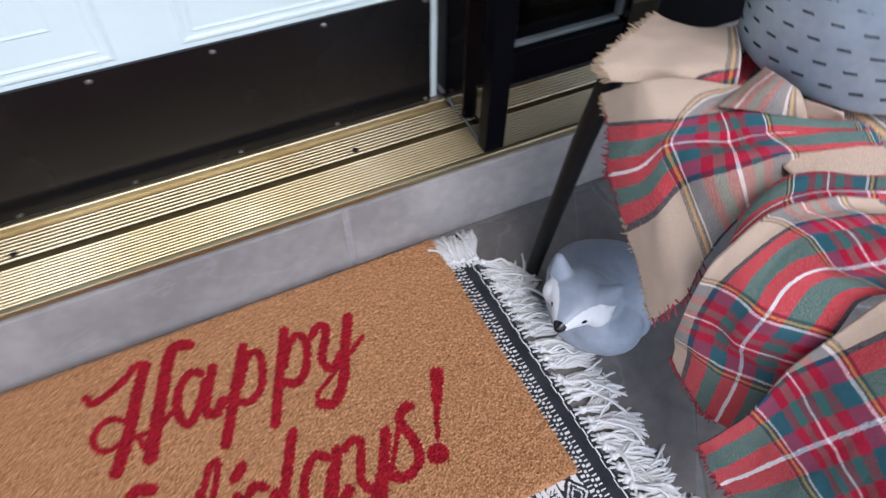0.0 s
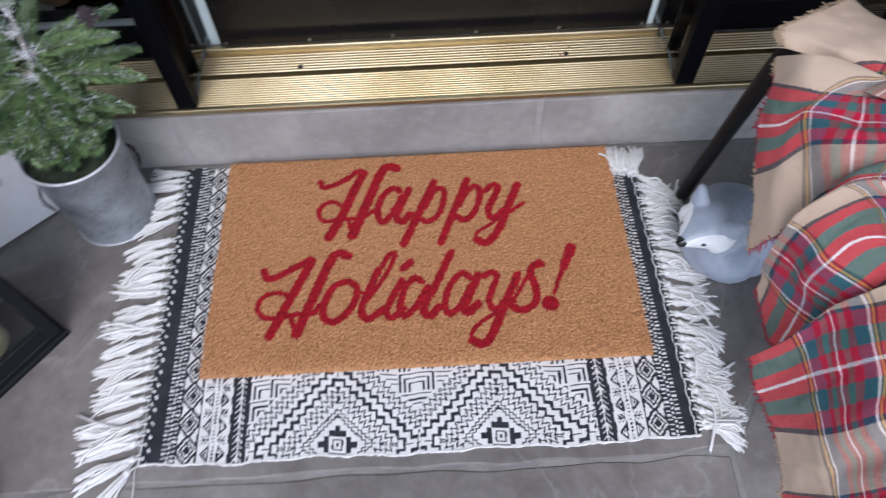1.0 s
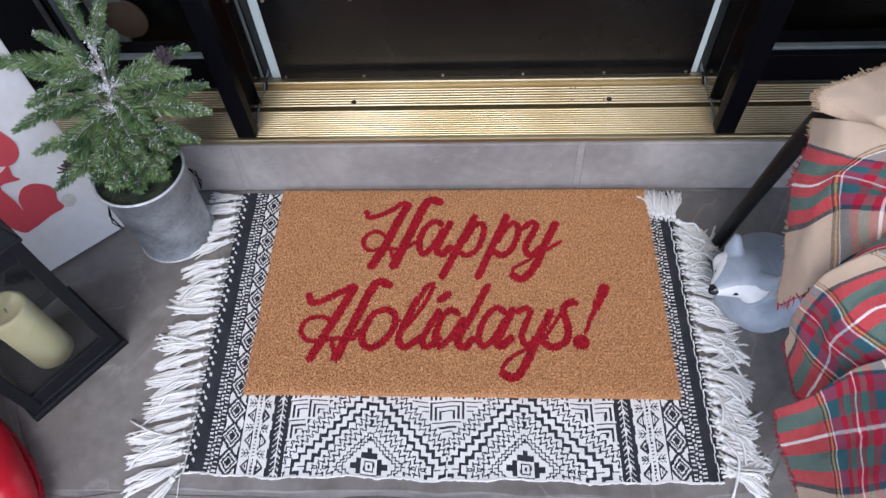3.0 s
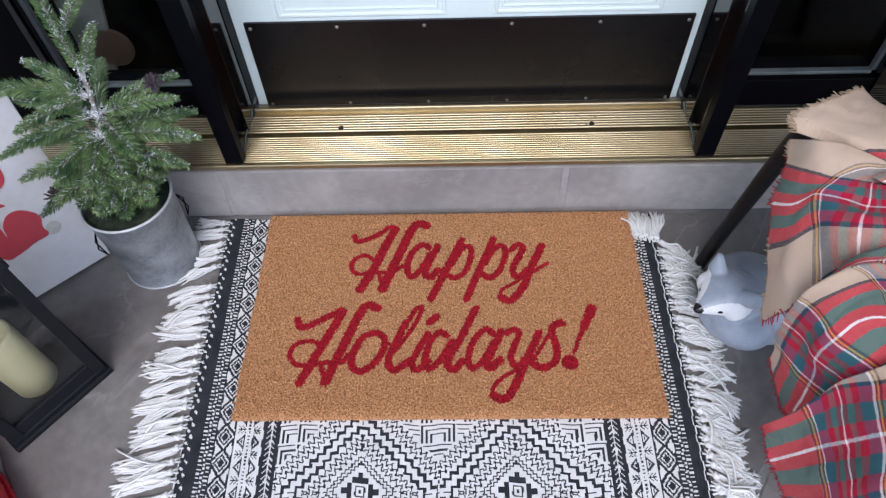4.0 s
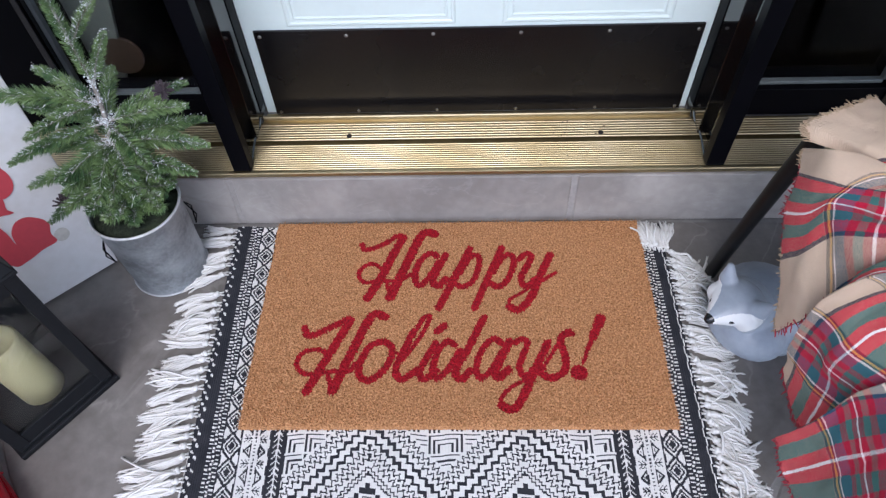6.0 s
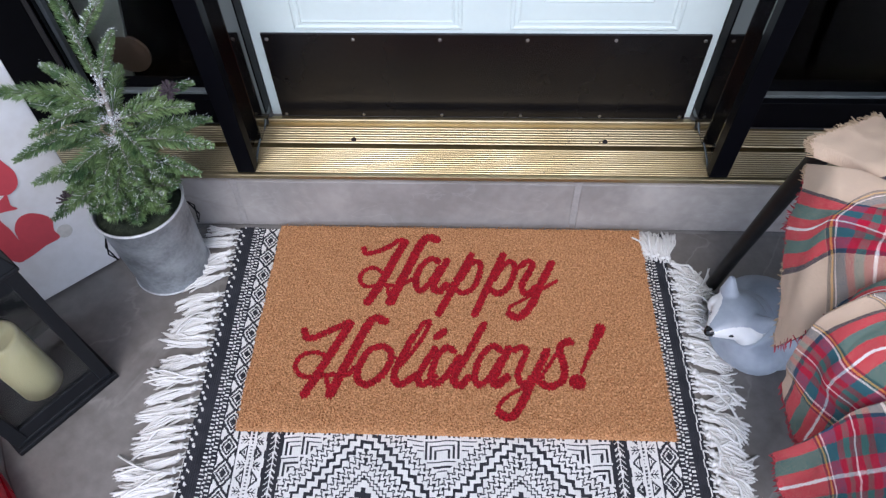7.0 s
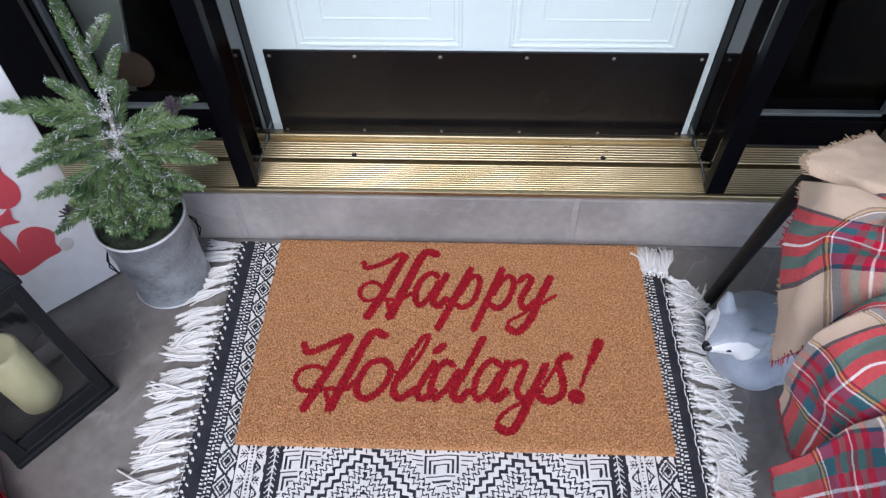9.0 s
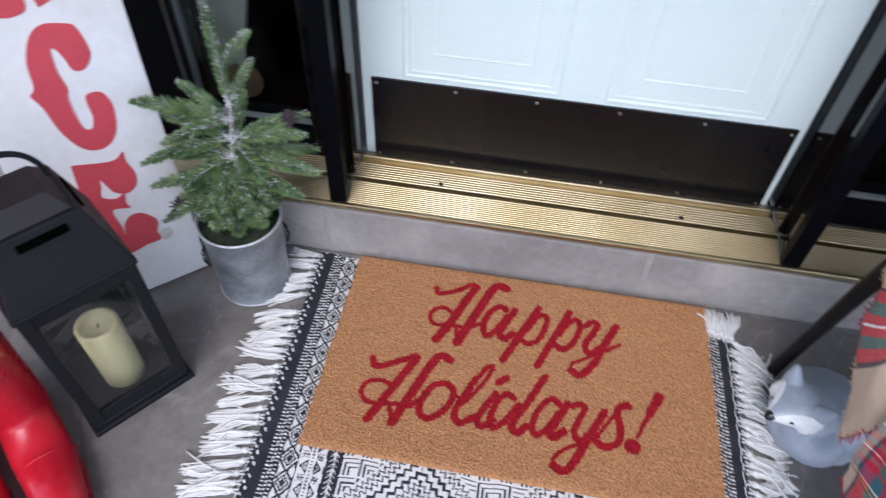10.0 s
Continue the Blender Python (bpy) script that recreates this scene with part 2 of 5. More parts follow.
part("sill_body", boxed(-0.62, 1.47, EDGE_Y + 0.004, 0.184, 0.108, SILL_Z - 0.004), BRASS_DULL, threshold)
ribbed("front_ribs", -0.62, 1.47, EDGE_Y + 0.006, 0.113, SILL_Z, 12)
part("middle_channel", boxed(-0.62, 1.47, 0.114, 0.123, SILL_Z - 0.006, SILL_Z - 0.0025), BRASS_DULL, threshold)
ribbed("back_ribs", -0.62, 1.47, 0.124, 0.176, SILL_Z + 0.001, 7)
part("nosing", boxed(-0.62, 1.47, EDGE_Y - 0.003, EDGE_Y + 0.006, 0.128, SILL_Z + 0.0005, bevel=0.0025), BRASS, threshold)
bm = bmesh.new()
line = [(0.176, SILL_Z - 0.003), (0.189, SILL_Z - 0.003), (0.1905, SILL_Z + 0.004), (0.192, SILL_Z + 0.006), (0.197, SILL_Z + 0.006), (0.199, SILL_Z + 0.003), (0.200, SILL_Z - 0.006), (0.222, SILL_Z - 0.012)]
ends = [[bm.verts.new((x, *p)) for p in line] for x in (-0.035, 0.880)]
for i in range(len(line) - 1):
    bm.faces.new((ends[0][i], ends[1][i], ends[1][i + 1], ends[0][i + 1]))
part("raised_lip", bm, BRASS, threshold)
for sx in (0.157, 0.684):
    part("screw", lathe([(0.0055, 0), (0.0055, 0.0015), (0.003, 0.0025)], 16), BROWN_METAL, threshold).location = (sx, 0.135, SILL_Z + 0.0008)

# dirt specks round the screw and on the front ribs
speck_rnd = random.Random(5)
speck_mesh = None
for k in range(16):
    sx, sy = (speck_rnd.uniform(0.585, 0.70), speck_rnd.uniform(0.126, 0.172)) if k < 12 else (speck_rnd.uniform(0.2, 0.7), speck_rnd.uniform(0.042, 0.10))
    if speck_mesh is None:
        speck = part("speck", lathe([(0.0017, 0), (0.0014, 0.0008), (0.0006, 0.0012)], 7), BROWN_METAL, threshold, "brown dirt speck")
        speck_mesh = speck.data
    else:
        speck = new("speck", speck_mesh)
        speck.parent = threshold
    speck.location = (sx, sy, SILL_Z + 0.0006)
    speck.scale = (speck_rnd.uniform(0.5, 1.5), speck_rnd.uniform(0.5, 1.2), 1)

# stone riser in three slabs with mortared joints
riser = thing("step_riser", "grey smooth stone riser slabs under the brass threshold", "step", kind="structure")
part("joint_bed", boxed(-0.9, 1.8, 0.034, 0.30, -0.02, 0.1275), MORTAR, riser)
for x in (-0.083, 0.6225):
    bm = boxed(x - 0.012, x + 0.012, 0.0285, 0.19, 0.002, 0.1265)
    for v in bm.verts:
        if v.co.z < 0.03 and v.co.y < 0.1:
            v.co.y -= 0.014
    part("joint", bm, JOINT, riser, "pale mortar joint")
for x0, x1 in ((-0.9, -0.0885), (-0.0775, 0.6165), (0.6285, 1.8)):
    bm = boxed(x0, x1, 0.026, 0.20, 0.002, 0.127, bevel=0.003)
    for v in bm.verts:
        if v.co.z < 0.03 and v.co.y < 0.1:
            v.co.y -= 0.014
    part("slab", bm, RISER, riser)

# door leaf
door = thing("door_1", "closed mint-white panelled front door with dark bronze kick plate", "door", kind="structure")
DX0, DX1 = -0.036, 0.881
leaf = part("leaf", boxed(DX0, DX1, DOOR_Y + 0.004, DOOR_Y + 0.045, 0.118, 2.15, bevel=0.002), DOOR, door)


def door_panel(x0, x1, z0, z1):
    """Two stepped mouldings round a raised field."""
    bm = bmesh.new()
    steps = [(0.0, 0.0), (0.003, 0.0022), (0.007, 0.0022), (0.010, 0.0002), (0.015, 0.0002), (0.018, 0.0020), (0.022, 0.0004), (0.060, 0.0004), (0.0625, 0.0018), (0.066, 0.0004)]
    rings = []
    for inset, out in steps:
        rings.append([bm.verts.new((x, DOOR_Y + 0.0038 - out, z)) for x, z in ((x0 + inset, z0 + inset), (x1 - inset, z0 + inset), (x1 - inset, z1 - inset), (x0 + inset, z1 - inset))])
    for a, b in zip(rings, rings[1:]):
        for i in range(4):
            bm.faces.new((a[i], a[(i + 1) % 4], b[(i + 1) % 4], b[i]))
    bm.faces.new(rings[-1])
    return bm


for x0, x1 in ((0.055, 0.385), (0.475, 0.800)):
    part("panel", door_panel(x0, x1, 0.345, 0.95), DOOR, door)
    part("panel", door_panel(x0, x1, 1.08, 1.98), DOOR, door)
kick = part("kick_plate", boxed(-0.014, 0.866, DOOR_Y - 0.0015, DOOR_Y + 0.0042, 0.119, 0.338, bevel=0.0008), KICK, door, "dark bronze metal kick plate with small screws")
for i in range(6):
    for z in (0.326, 0.133):
        o = part("screw", lathe([(0.0038, 0), (0.0036, 0.0012), (0.002, 0.002)], 12), STEEL, kick)
        o.matrix_world = pose(-0.003 + i * 0.1717, DOOR_Y - 0.0015, z, 90)
part("door_sweep", boxed(DX0, DX1, DOOR_Y - 0.004, DOOR_Y + 0.004, 0.105, 0.1185), BLACK_SATIN, door)


# jambs: a black front post, a recessed glossy face, a stop and the rebate next to the door
def jamb(side):
    s = side
    frame_ob = thing("door_jamb", "glossy black painted door jamb with a square front post", "door frame", kind="structure")

    def slab(name, a, b, y0, y1, mat, z0=SILL_Z + 0.0015, z1=2.2, bevel=0.0015):
        x0, x1 = sorted((X_MID + s * a, X_MID + s * b))
        part(name, boxed(x0, x1, y0, y1, z0, z1, bevel=bevel), mat, frame_ob)

    slab("front_post", 0.4550, 0.4910, EDGE_Y + 0.002, 0.062, BLACK_SATIN)
    slab("recess", 0.4740, 0.4900, 0.062, 0.130, BLACK_GLOSS)
    slab("rebate", 0.4595, 0.4900, 0.130, 0.262, BLACK_GLOSS)
    slab("back_board", 0.4905, 0.5700, 0.188, 0.262, BLACK_SATIN)
    slab("weather_strip", 0.4578, 0.4594, 0.192, 0.224, BLACK_SATIN, z0=0.16)
    # grey plastic seal that sweeps forward at the foot
    x_in = X_MID + s * 0.4590
    bm = bmesh.new()
    tube(bm, smooth_line([(x_in, 0.180, SILL_Z + 0.016), (x_in, 0.168, SILL_Z + 0.009), (x_in + s * 0.003, 0.150, SILL_Z + 0.005), (x_in + s * 0.004, 0.112, SILL_Z + 0.004), (x_in - s * 0.001, 0.060, SILL_Z + 0.003)], 4), 0.0022, 6)
    part("foot_seal", bm, STRIP, frame_ob, "worn grey plastic seal", smooth=True)
    return frame_ob


for side in (-1, 1):
    jamb(side)


# sidelights
def sidelight(name, x0, x1):
    w = thing(name, "black framed narrow sidelight window with dark glass", "window", kind="structure")
    part("sill_rail", boxed(x0 - 0.02, x1 + 0.02, 0.186, 0.262, SILL_Z - 0.002, 0.205, bevel=0.002), BLACK_SATIN, w)
    part("glazing_bead", boxed(x0, x1, 0.200, 0.214, 0.2052, 0.2135, bevel=0.002), STRIP, w)
    for a, b in ((x0 - 0.02, x0 - 0.006), (x1 + 0.006, x1 + 0.075)):
        part("stile", boxed(a, b, 0.180, 0.262, SILL_Z - 0.002, 2.2, bevel=0.002), BLACK_GLOSS, w)
    for a, b in ((x0 - 0.006, x0 + 0.003), (x1 - 0.003, x1 + 0.006)):
        part("side_bead", boxed(a, b, 0.200, 0.214, 0.2137, 2.2, bevel=0.0015), STRIP if b > x1 or a < x0 - 0.001 else BLACK_SATIN, w)
    pane = part("pane", boxed(x0 - 0.003, x1 + 0.003, 0.215, 0.219, 0.206, 2.2), GLASS, w, "dark clear glass pane")
    pane.visible_shadow = False
    return w


sidelight("window_1", 0.992, 1.252)
sidelight("window_2", -0.405, -0.146)
for name, x0, x1 in (("wall_east", 1.329, 4.0), ("wall_west", -3.2, -0.432)):
    tagged(mesh_object(name, boxed(x0, x1, 0.19, 0.34, -0.05, 2.6), BLACK_SATIN), "black painted trim beside the sidelight", "wall", kind="structure")
tagged(mesh_object("wall_head", boxed(-0.43, 1.328, 0.17, 0.34, 2.202, 2.6), BLACK_SATIN), "black door head above the entrance", "wall", kind="structure")

# hall behind the glass; its unlit gloom is put into a near-black colour
hall = thing("hall", "hallway behind the sidelights with its darkness painted in", "room", kind="structure")
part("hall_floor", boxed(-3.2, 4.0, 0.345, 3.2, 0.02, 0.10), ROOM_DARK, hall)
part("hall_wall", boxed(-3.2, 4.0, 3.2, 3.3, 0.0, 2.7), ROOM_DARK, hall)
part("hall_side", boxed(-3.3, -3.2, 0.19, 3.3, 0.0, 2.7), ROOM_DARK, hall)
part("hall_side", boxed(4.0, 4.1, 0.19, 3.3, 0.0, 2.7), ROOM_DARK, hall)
hall_sign = thing("hall_sign", "grey-green board with black letters leaning behind the sidelight glass", "sign", (-0.47, 0.335, 0.10))
hall_sign.matrix_world = pose(-0.515, 0.330, 0.10, 90, 0, 0) @ pose(0, 0, 0, 0, 0, -13)
part("board", boxed(0.0, 0.125, 0.0, 0.62, -0.012, 0.0, bevel=0.002), GREY_BOARD, hall_sign)
word = bpy.data.curves.new("word", "FONT")
word.body, word.size, word.extrude = "EST", 0.048, 0.0006
word_ob = new("word_source", word)
word_mesh = bpy.data.meshes.new_from_object(word_ob.evaluated_get(bpy.context.evaluated_depsgraph_get()))
bpy.data.objects.remove(word_ob)
word_mesh.materials.clear()
word_mesh.materials.append(BLACK_SATIN)
lettering = new("lettering", word_mesh)
lettering.parent = hall_sign
lettering.matrix_local = pose(0.014, 0.345, 0.0008)
hall_disc = thing("wood_disc", "round tan wooden slice hanging behind the sidelight glass", "wall ornament", (-0.362, 0.34, 0.208))
o = part("slice", lathe([(0.0, 0.0), (0.044, 0.0), (0.047, 0.002), (0.047, 0.010), (0.0, 0.010)], 40, closed=False), TAN_WOOD, hall_disc)
o.matrix_local = pose(0, 0, 0, 90)
part("hanger", boxed(-0.001, 0.001, 0.004, 0.006, 0.045, 2.3), BLACK_SATIN, hall_disc)
tagged(mesh_object("ceiling", boxed(-3.3, 4.1, -1.25, 3.3, 2.701, 2.8), PLASTER), "plain painted porch ceiling", "ceiling", kind="structure")

# ---- ground and porch floor ----
bm = bmesh.new()
bmesh.ops.create_grid(bm, x_segments=24, y_segments=24, size=400)
tagged(mesh_object("ground", bm, GRASS, matrix=Matrix.Translation((0, 0, -0.36))), "short green lawn in front of the porch", "ground", kind="structure")
floor = thing("floor", "grey irregular slate flagstone porch floor with pale mortar joints", "floor", kind="structure")
part("mortar_bed", boxed(-3.3, 4.1, -2.4, 0.033, -0.35, -0.0022), MORTAR, floor)

# ---- doormat ----
LETTERS = {}
LETTERS["H1"] = [(11, [(186, -62), (194, -75), (229, -61), (257, -39), (270, -41)]), (16, [(270, -44), (254, -81), (230, -145), (207, -192)]), (10, [(229, -121), (210, -109), (190, -121), (186, -139), (197, -155), (223, -153), (248, -151), (265, -154), (290, -137)]), (17, [(336, -35), (318, -30), (304, -47), (281, -109), (251, -191)]), (9, [(241, -151), (251, -185)])]
LETTERS["a1"] = [(12, [(342, -93), (327, -85), (307, -105), (298, -139), (306, -163), (324, -149), (346, -107)]), (14, [(359, -90), (344, -124), (334, -152), (344, -164), (361, -149)])]
LETTERS["p1"] = [(14, [(409, -74), (378, -145), (347, -215)]), (11, [(389, -134), (408, -97), (424, -91), (427, -115), (415, -151), (395, -167), (376, -159)])]
LETTERS["p2"] = [(13, [(474, -73), (445, -144), (416, -216)]), (12, [(454, -133), (473, -99), (490, -90), (498, -107), (485, -146), (465, -168), (446, -157)])]
LETTERS["y1"] = [(12, [(510, -99), (524, -87), (533, -99), (510, -145), (518, -168), (541, -148)]), (14, [(571, -92), (547, -144), (526, -192), (501, -221), (483, -214)]), (8, [(483, -214), (485, -198), (512, -180), (555, -152), (579, -135)])]
LETTERS["H2"] = [(12, [(92, -259), (106, -276), (158, -249), (172, -239), (179, -241)]), (15, [(178, -242), (158, -288), (134, -341), (113, -388)]), (10, [(140, -312), (123, -305), (97, -311), (87, -333), (102, -353), (131, -354), (161, -349), (182, -351), (198, -333)]), (16, [(244, -235), (226, -229), (212, -246), (187, -311), (159, -387)]), (9, [(146, -352), (155, -379)])]
LETTERS["o"] = [(12, [(260, -300), (245, -289), (220, -299), (205, -333), (205, -358), (223, -368), (248, -349), (262, -317), (260, -298)]), (7, [(261, -309), (280, -316)])]
LETTERS["l"] = [(10, [(278, -331), (307, -290), (327, -249), (329, -233), (316, -243), (287, -300)]), (12, [(300, -268), (273, -335), (272, -356), (284, -366), (310, -347)])]
LETTERS["i"] = [(12, [(342, -292), (320, -336), (314, -356), (325, -365), (344, -349)]), (13, [(359, -255), (345, -267)])]
LETTERS["d"] = [(11, [(378, -297), (365, -288), (348, -310), (337, -347), (345, -365), (365, -348), (387, -309)]), (13, [(434, -238), (402, -305), (379, -351), (390, -365), (406, -350)])]
LETTERS["a2"] = [(11, [(465, -294), (450, -284), (430, -304), (417, -342), (424, -364), (444, -348), (465, -311)]), (14, [(479, -291), (459, -332), (449, -352), (457, -363), (475, -347)])]
LETTERS["y2"] = [(11, [(490, -292), (505, -285), (512, -296), (495, -340), (504, -360), (523, -345)]), (14, [(550, -293), (520, -355), (493, -410), (476, -423), (460, -416)]), (8, [(460, -416), (460, -402), (479, -382), (518, -360), (539, -346)])]
LETTERS["s"] = [(8, [(530, -353), (553, -321), (582, -273), (594, -267)]), (13, [(596, -273), (583, -275), (574, -289), (578, -312), (580, -335), (571, -355), (550, -364), (535, -356)])]
LETTERS["bang"] = [(18, [(654, -241), (648, -255)]), (14, [(648, -255), (635, -281)]), (10, [(635, -281), (622, -307)]), (8, [(622, -307), (611, -333)]), (26, [(601, -353), (602, -354)])]



def stroke_distance(px, py):
    """Signed distance in millimetres from the nearest brush stroke of the lettering; negative inside."""
    best = np.full(px.shape, 1e3)
    for strokes in LETTERS.values():
        for width, pts in strokes:
            line = [(p.x, p.y) for p in smooth_line([(x, y, 0) for x, y in pts], 6)]
            for (ax, ay), (bx, by) in zip(line, line[1:]):
                dx, dy = bx - ax, by - ay
                t = np.clip(((px - ax) * dx + (py - ay) * dy) / (dx * dx + dy * dy + 1e-9), 0, 1)
                best = np.minimum(best, np.hypot(px - ax - t * dx, py - ay - t * dy) - width * (0.58 if width > 10 else 0.50))
    return best


def doormat(w=0.762, d=0.455, top=0.020):
    mat = thing("doormat", "tan coir doormat with red script lettering lying on the patterned rug", "doormat")
    step = 0.00165
    nx, ny = int(w / step), int(d / step)
    rng = np.random.default_rng(4)
    gx, gy = np.meshgrid(np.linspace(0, w, nx + 1), np.linspace(-d, 0, ny + 1))
    gx = gx + rng.normal(0, 0.0005, gx.shape) + 0.0015 * np.sin(gy * 55) * (np.abs(gx - w / 2) > w / 2 - 0.004)
    gy = gy + rng.normal(0, 0.0005, gy.shape)
    gz = top + rng.normal(0, 0.0011, gx.shape) - 0.0022 * (rng.random(gx.shape) < 0.09)
    edge = np.minimum(np.minimum(gx, w - gx), np.minimum(-gy, gy + d))
    gz = gz - 0.004 * np.exp(-np.clip(edge, 0, 1) / 0.004)
    for ring in (np.s_[0, :], np.s_[-1, :], np.s_[:, 0], np.s_[:, -1]):
        gz[ring] = 0.0068
    coords = np.column_stack((gx.ravel(), gy.ravel(), gz.ravel()))
    i, j = np.meshgrid(np.arange(nx), np.arange(ny))
    a = (j * (nx + 1) + i).ravel()
    faces = np.column_stack((a, a + 1, a + nx + 2, a + nx + 1))
    mid = coords[faces].mean(axis=1) * 1000
    dist = stroke_distance(mid[:, 0], mid[:, 1])
    red = dist + rng.normal(0, 0.75, dist.shape) < 0
    for name, pick, m, label in (("coir_top", ~red, COIR, "coarse tan coir pile"), ("lettering", red, COIR_RED, "red script lettering reading Happy Holidays!")):
        part_faces = faces[pick]
        used, back = np.unique(part_faces, return_inverse=True)
        quads(name, coords[used].tolist(), back.reshape(-1, 4).tolist(), m, mat, label)
    fibres, ends = [], []
    for k in range(2600):
        t = rng.random() * 2 * (w + d)
        if t < 2 * w:
            x, y, ox, oy = t % w, (0.0 if t < w else -d), 0.0, (1.0 if t < w else -1.0)
        else:
            t -= 2 * w
            x, y, ox, oy = (0.0 if t < d else w), -(t % d), (-1.0 if t < d else 1.0), 0.0
        z, ln, lean = rng.uniform(0.008, top), rng.uniform(0.002, 0.0055), rng.normal(0, 0.7)
        a = np.array((x - ox * 0.003, y - oy * 0.003, z))
        b = a + np.array(((ox - oy * lean) * ln + ox * 0.002, (oy + ox * lean) * ln + oy * 0.002, rng.normal(0, 0.0025)))
        side = np.array((-oy, ox, 0.6)) * 0.00045
        fibres += [tuple(a - side), tuple(a + side), tuple(b)]
        ends.append((3 * k, 3 * k + 1, 3 * k + 2))
    quads("fibre_fringe", fibres, ends, COIR, mat, "loose coir fibres along the edges")
    part("backing", boxed(0.002, w - 0.002, -d + 0.002, -0.002, 0.0055, 0.0072), BLACK_SATIN, mat)
    return mat


doormat()

# ---- rug ----
RUG_W, RUG_D, RUG_X, RUG_Y = 0.902, 0.594, -0.092, -0.001


def rug_white(u, v):
    """Whether the weave shows white at u mm from the side and v mm from the front edge. Mirror-symmetric."""
    W = RUG_W * 1000
    west = u < W / 2
    u = np.where(west, u, W - u)
    out = np.zeros(u.shape, bool)
    # drops along one border, a thin line along the other
    for at, shift in ((4.5, 0.0), (11.0, 11.0)):
        a, b = u - at, np.mod(v + shift, 22) - 11
        p, q = a * 0.85 + b * 0.53, -a * 0.53 + b * 0.85
        out |= west & (u < 17) & ((p / 2.1) ** 2 + (q / 4.0) ** 2 < 1)
    out |= ~west & (np.abs(u - 6.0) < 1.0)
    u = np.where(west, u, u + 8 * np.clip((230 - u) / 60, 0, 1))
    # ladder of beads
    step = np.mod(v, 7.4)
    out |= (u > 32) & (u < 39) & (step < 2.6)
    out |= (u > 41) & (u < 45) & (step > 1.2) & (step < 5.2)
    out |= (u > 47) & (u < 54) & (np.mod(v + 2.5, 7.4) < 2.6)
    # diamonds between side triangles
    dia = (u >= 57) & (u < 87)
    du, dv = np.abs(u - 72), np.abs(np.mod(v, 45) - 22.5)
    d = du * 1.25 + dv
    out |= dia & ((d > 27.5) | ((d > 16.5) & (d < 20.5)) | ((d > 8.5) & (d < 11.5)))
    # white band with triangles and a dotted line
    tri = (u >= 90) & (u < 139)
    tu = np.abs(u - 114.5)
    tv = np.mod(v, 44)
    tt = np.abs(tv - 15)
    tri_out = (tu > 6.5) & (tu < 20) & (tt < (20 - tu) * 1.05 + 1.0) & ~((tu > 9) & (tu < 16) & (tt < (16.4 - tu) * 1.05))
    tri_in = (tu > 10.5) & (tu < 13.5) & (tt < (14 - tu))
    comb = (np.abs(tv - 37) < 6.5) & (tu > 6.5) & (tu < 20) & ((np.abs(tv - 37) < 1.2) | (np.mod(tu - np.abs(tv - 37), 6.0) < 2.2))
    dots = (tu < 1.8) & (np.mod(v, 6.2) < 3.2)
    out |= tri & ~(tri_out | tri_in | comb | dots)
    # fishbone
    fish = (u >= 143) & (u < 166)
    fu = np.abs(u - 154.5)
    out |= fish & ((fu < 1.2) | ((fu < 8.0) & (np.mod(v + fu * 1.1, 10.0) < 2.6)))
    # centre field: nested stepped diamonds
    mid = u >= 168
    ax, ay = np.abs(u - 316), np.abs(v - 17)

    def block(k, c, every, phase):
        bx, by = np.floor(ax / c + 0.5), np.floor(ay / c + 0.5)
        return (bx + by == k) & (np.mod(bx - by + phase, every) == 0)

    def wave(level, amp, period, half):
        q = np.mod(ax - ay, period)
        tri_wave = np.where(q < period / 2, q, period - q) / (period / 2) * 2 - 1
        return np.abs(ax + ay - level - amp * tri_wave) < half

    ink = wave(112, 5.5, 22, 4.8) | wave(136, 5.5, 22, 4.8)
    ink |= wave(48, 2.8, 11.2, 2.2) | wave(58, 2.8, 11.2, 2.2)
    ink |= wave(75, 7.0, 17, 3.3) | wave(92, 7.0, 17, 3.3)
    ink |= wave(157, 7.0, 17, 3.3) | wave(174, 7.0, 17, 3.3)
    ink |= block(3, 9, 2, 1) | block(2, 9, 4, 2)
    ring = np.maximum(ax, ay)
    ink |= (ring > 6.5) & (ring < 9.0) & (ax + ay < 16)
    ink |= ring < 2.6
    # corner mazes beyond the diamonds
    maze = ax + ay > 187
    mx, my = np.mod(np.abs(u - 451), 36), np.mod(v + 6, 36)
    nest = np.maximum(mx, my)
    ink |= maze & ((np.abs(nest - 31) < 2.0) | (np.abs(nest - 23) < 2.0) | (np.abs(nest - 15) < 2.0))
    out |= mid & ~ink
    # white selvedge along the front
    out |= v < 2.4
    return out


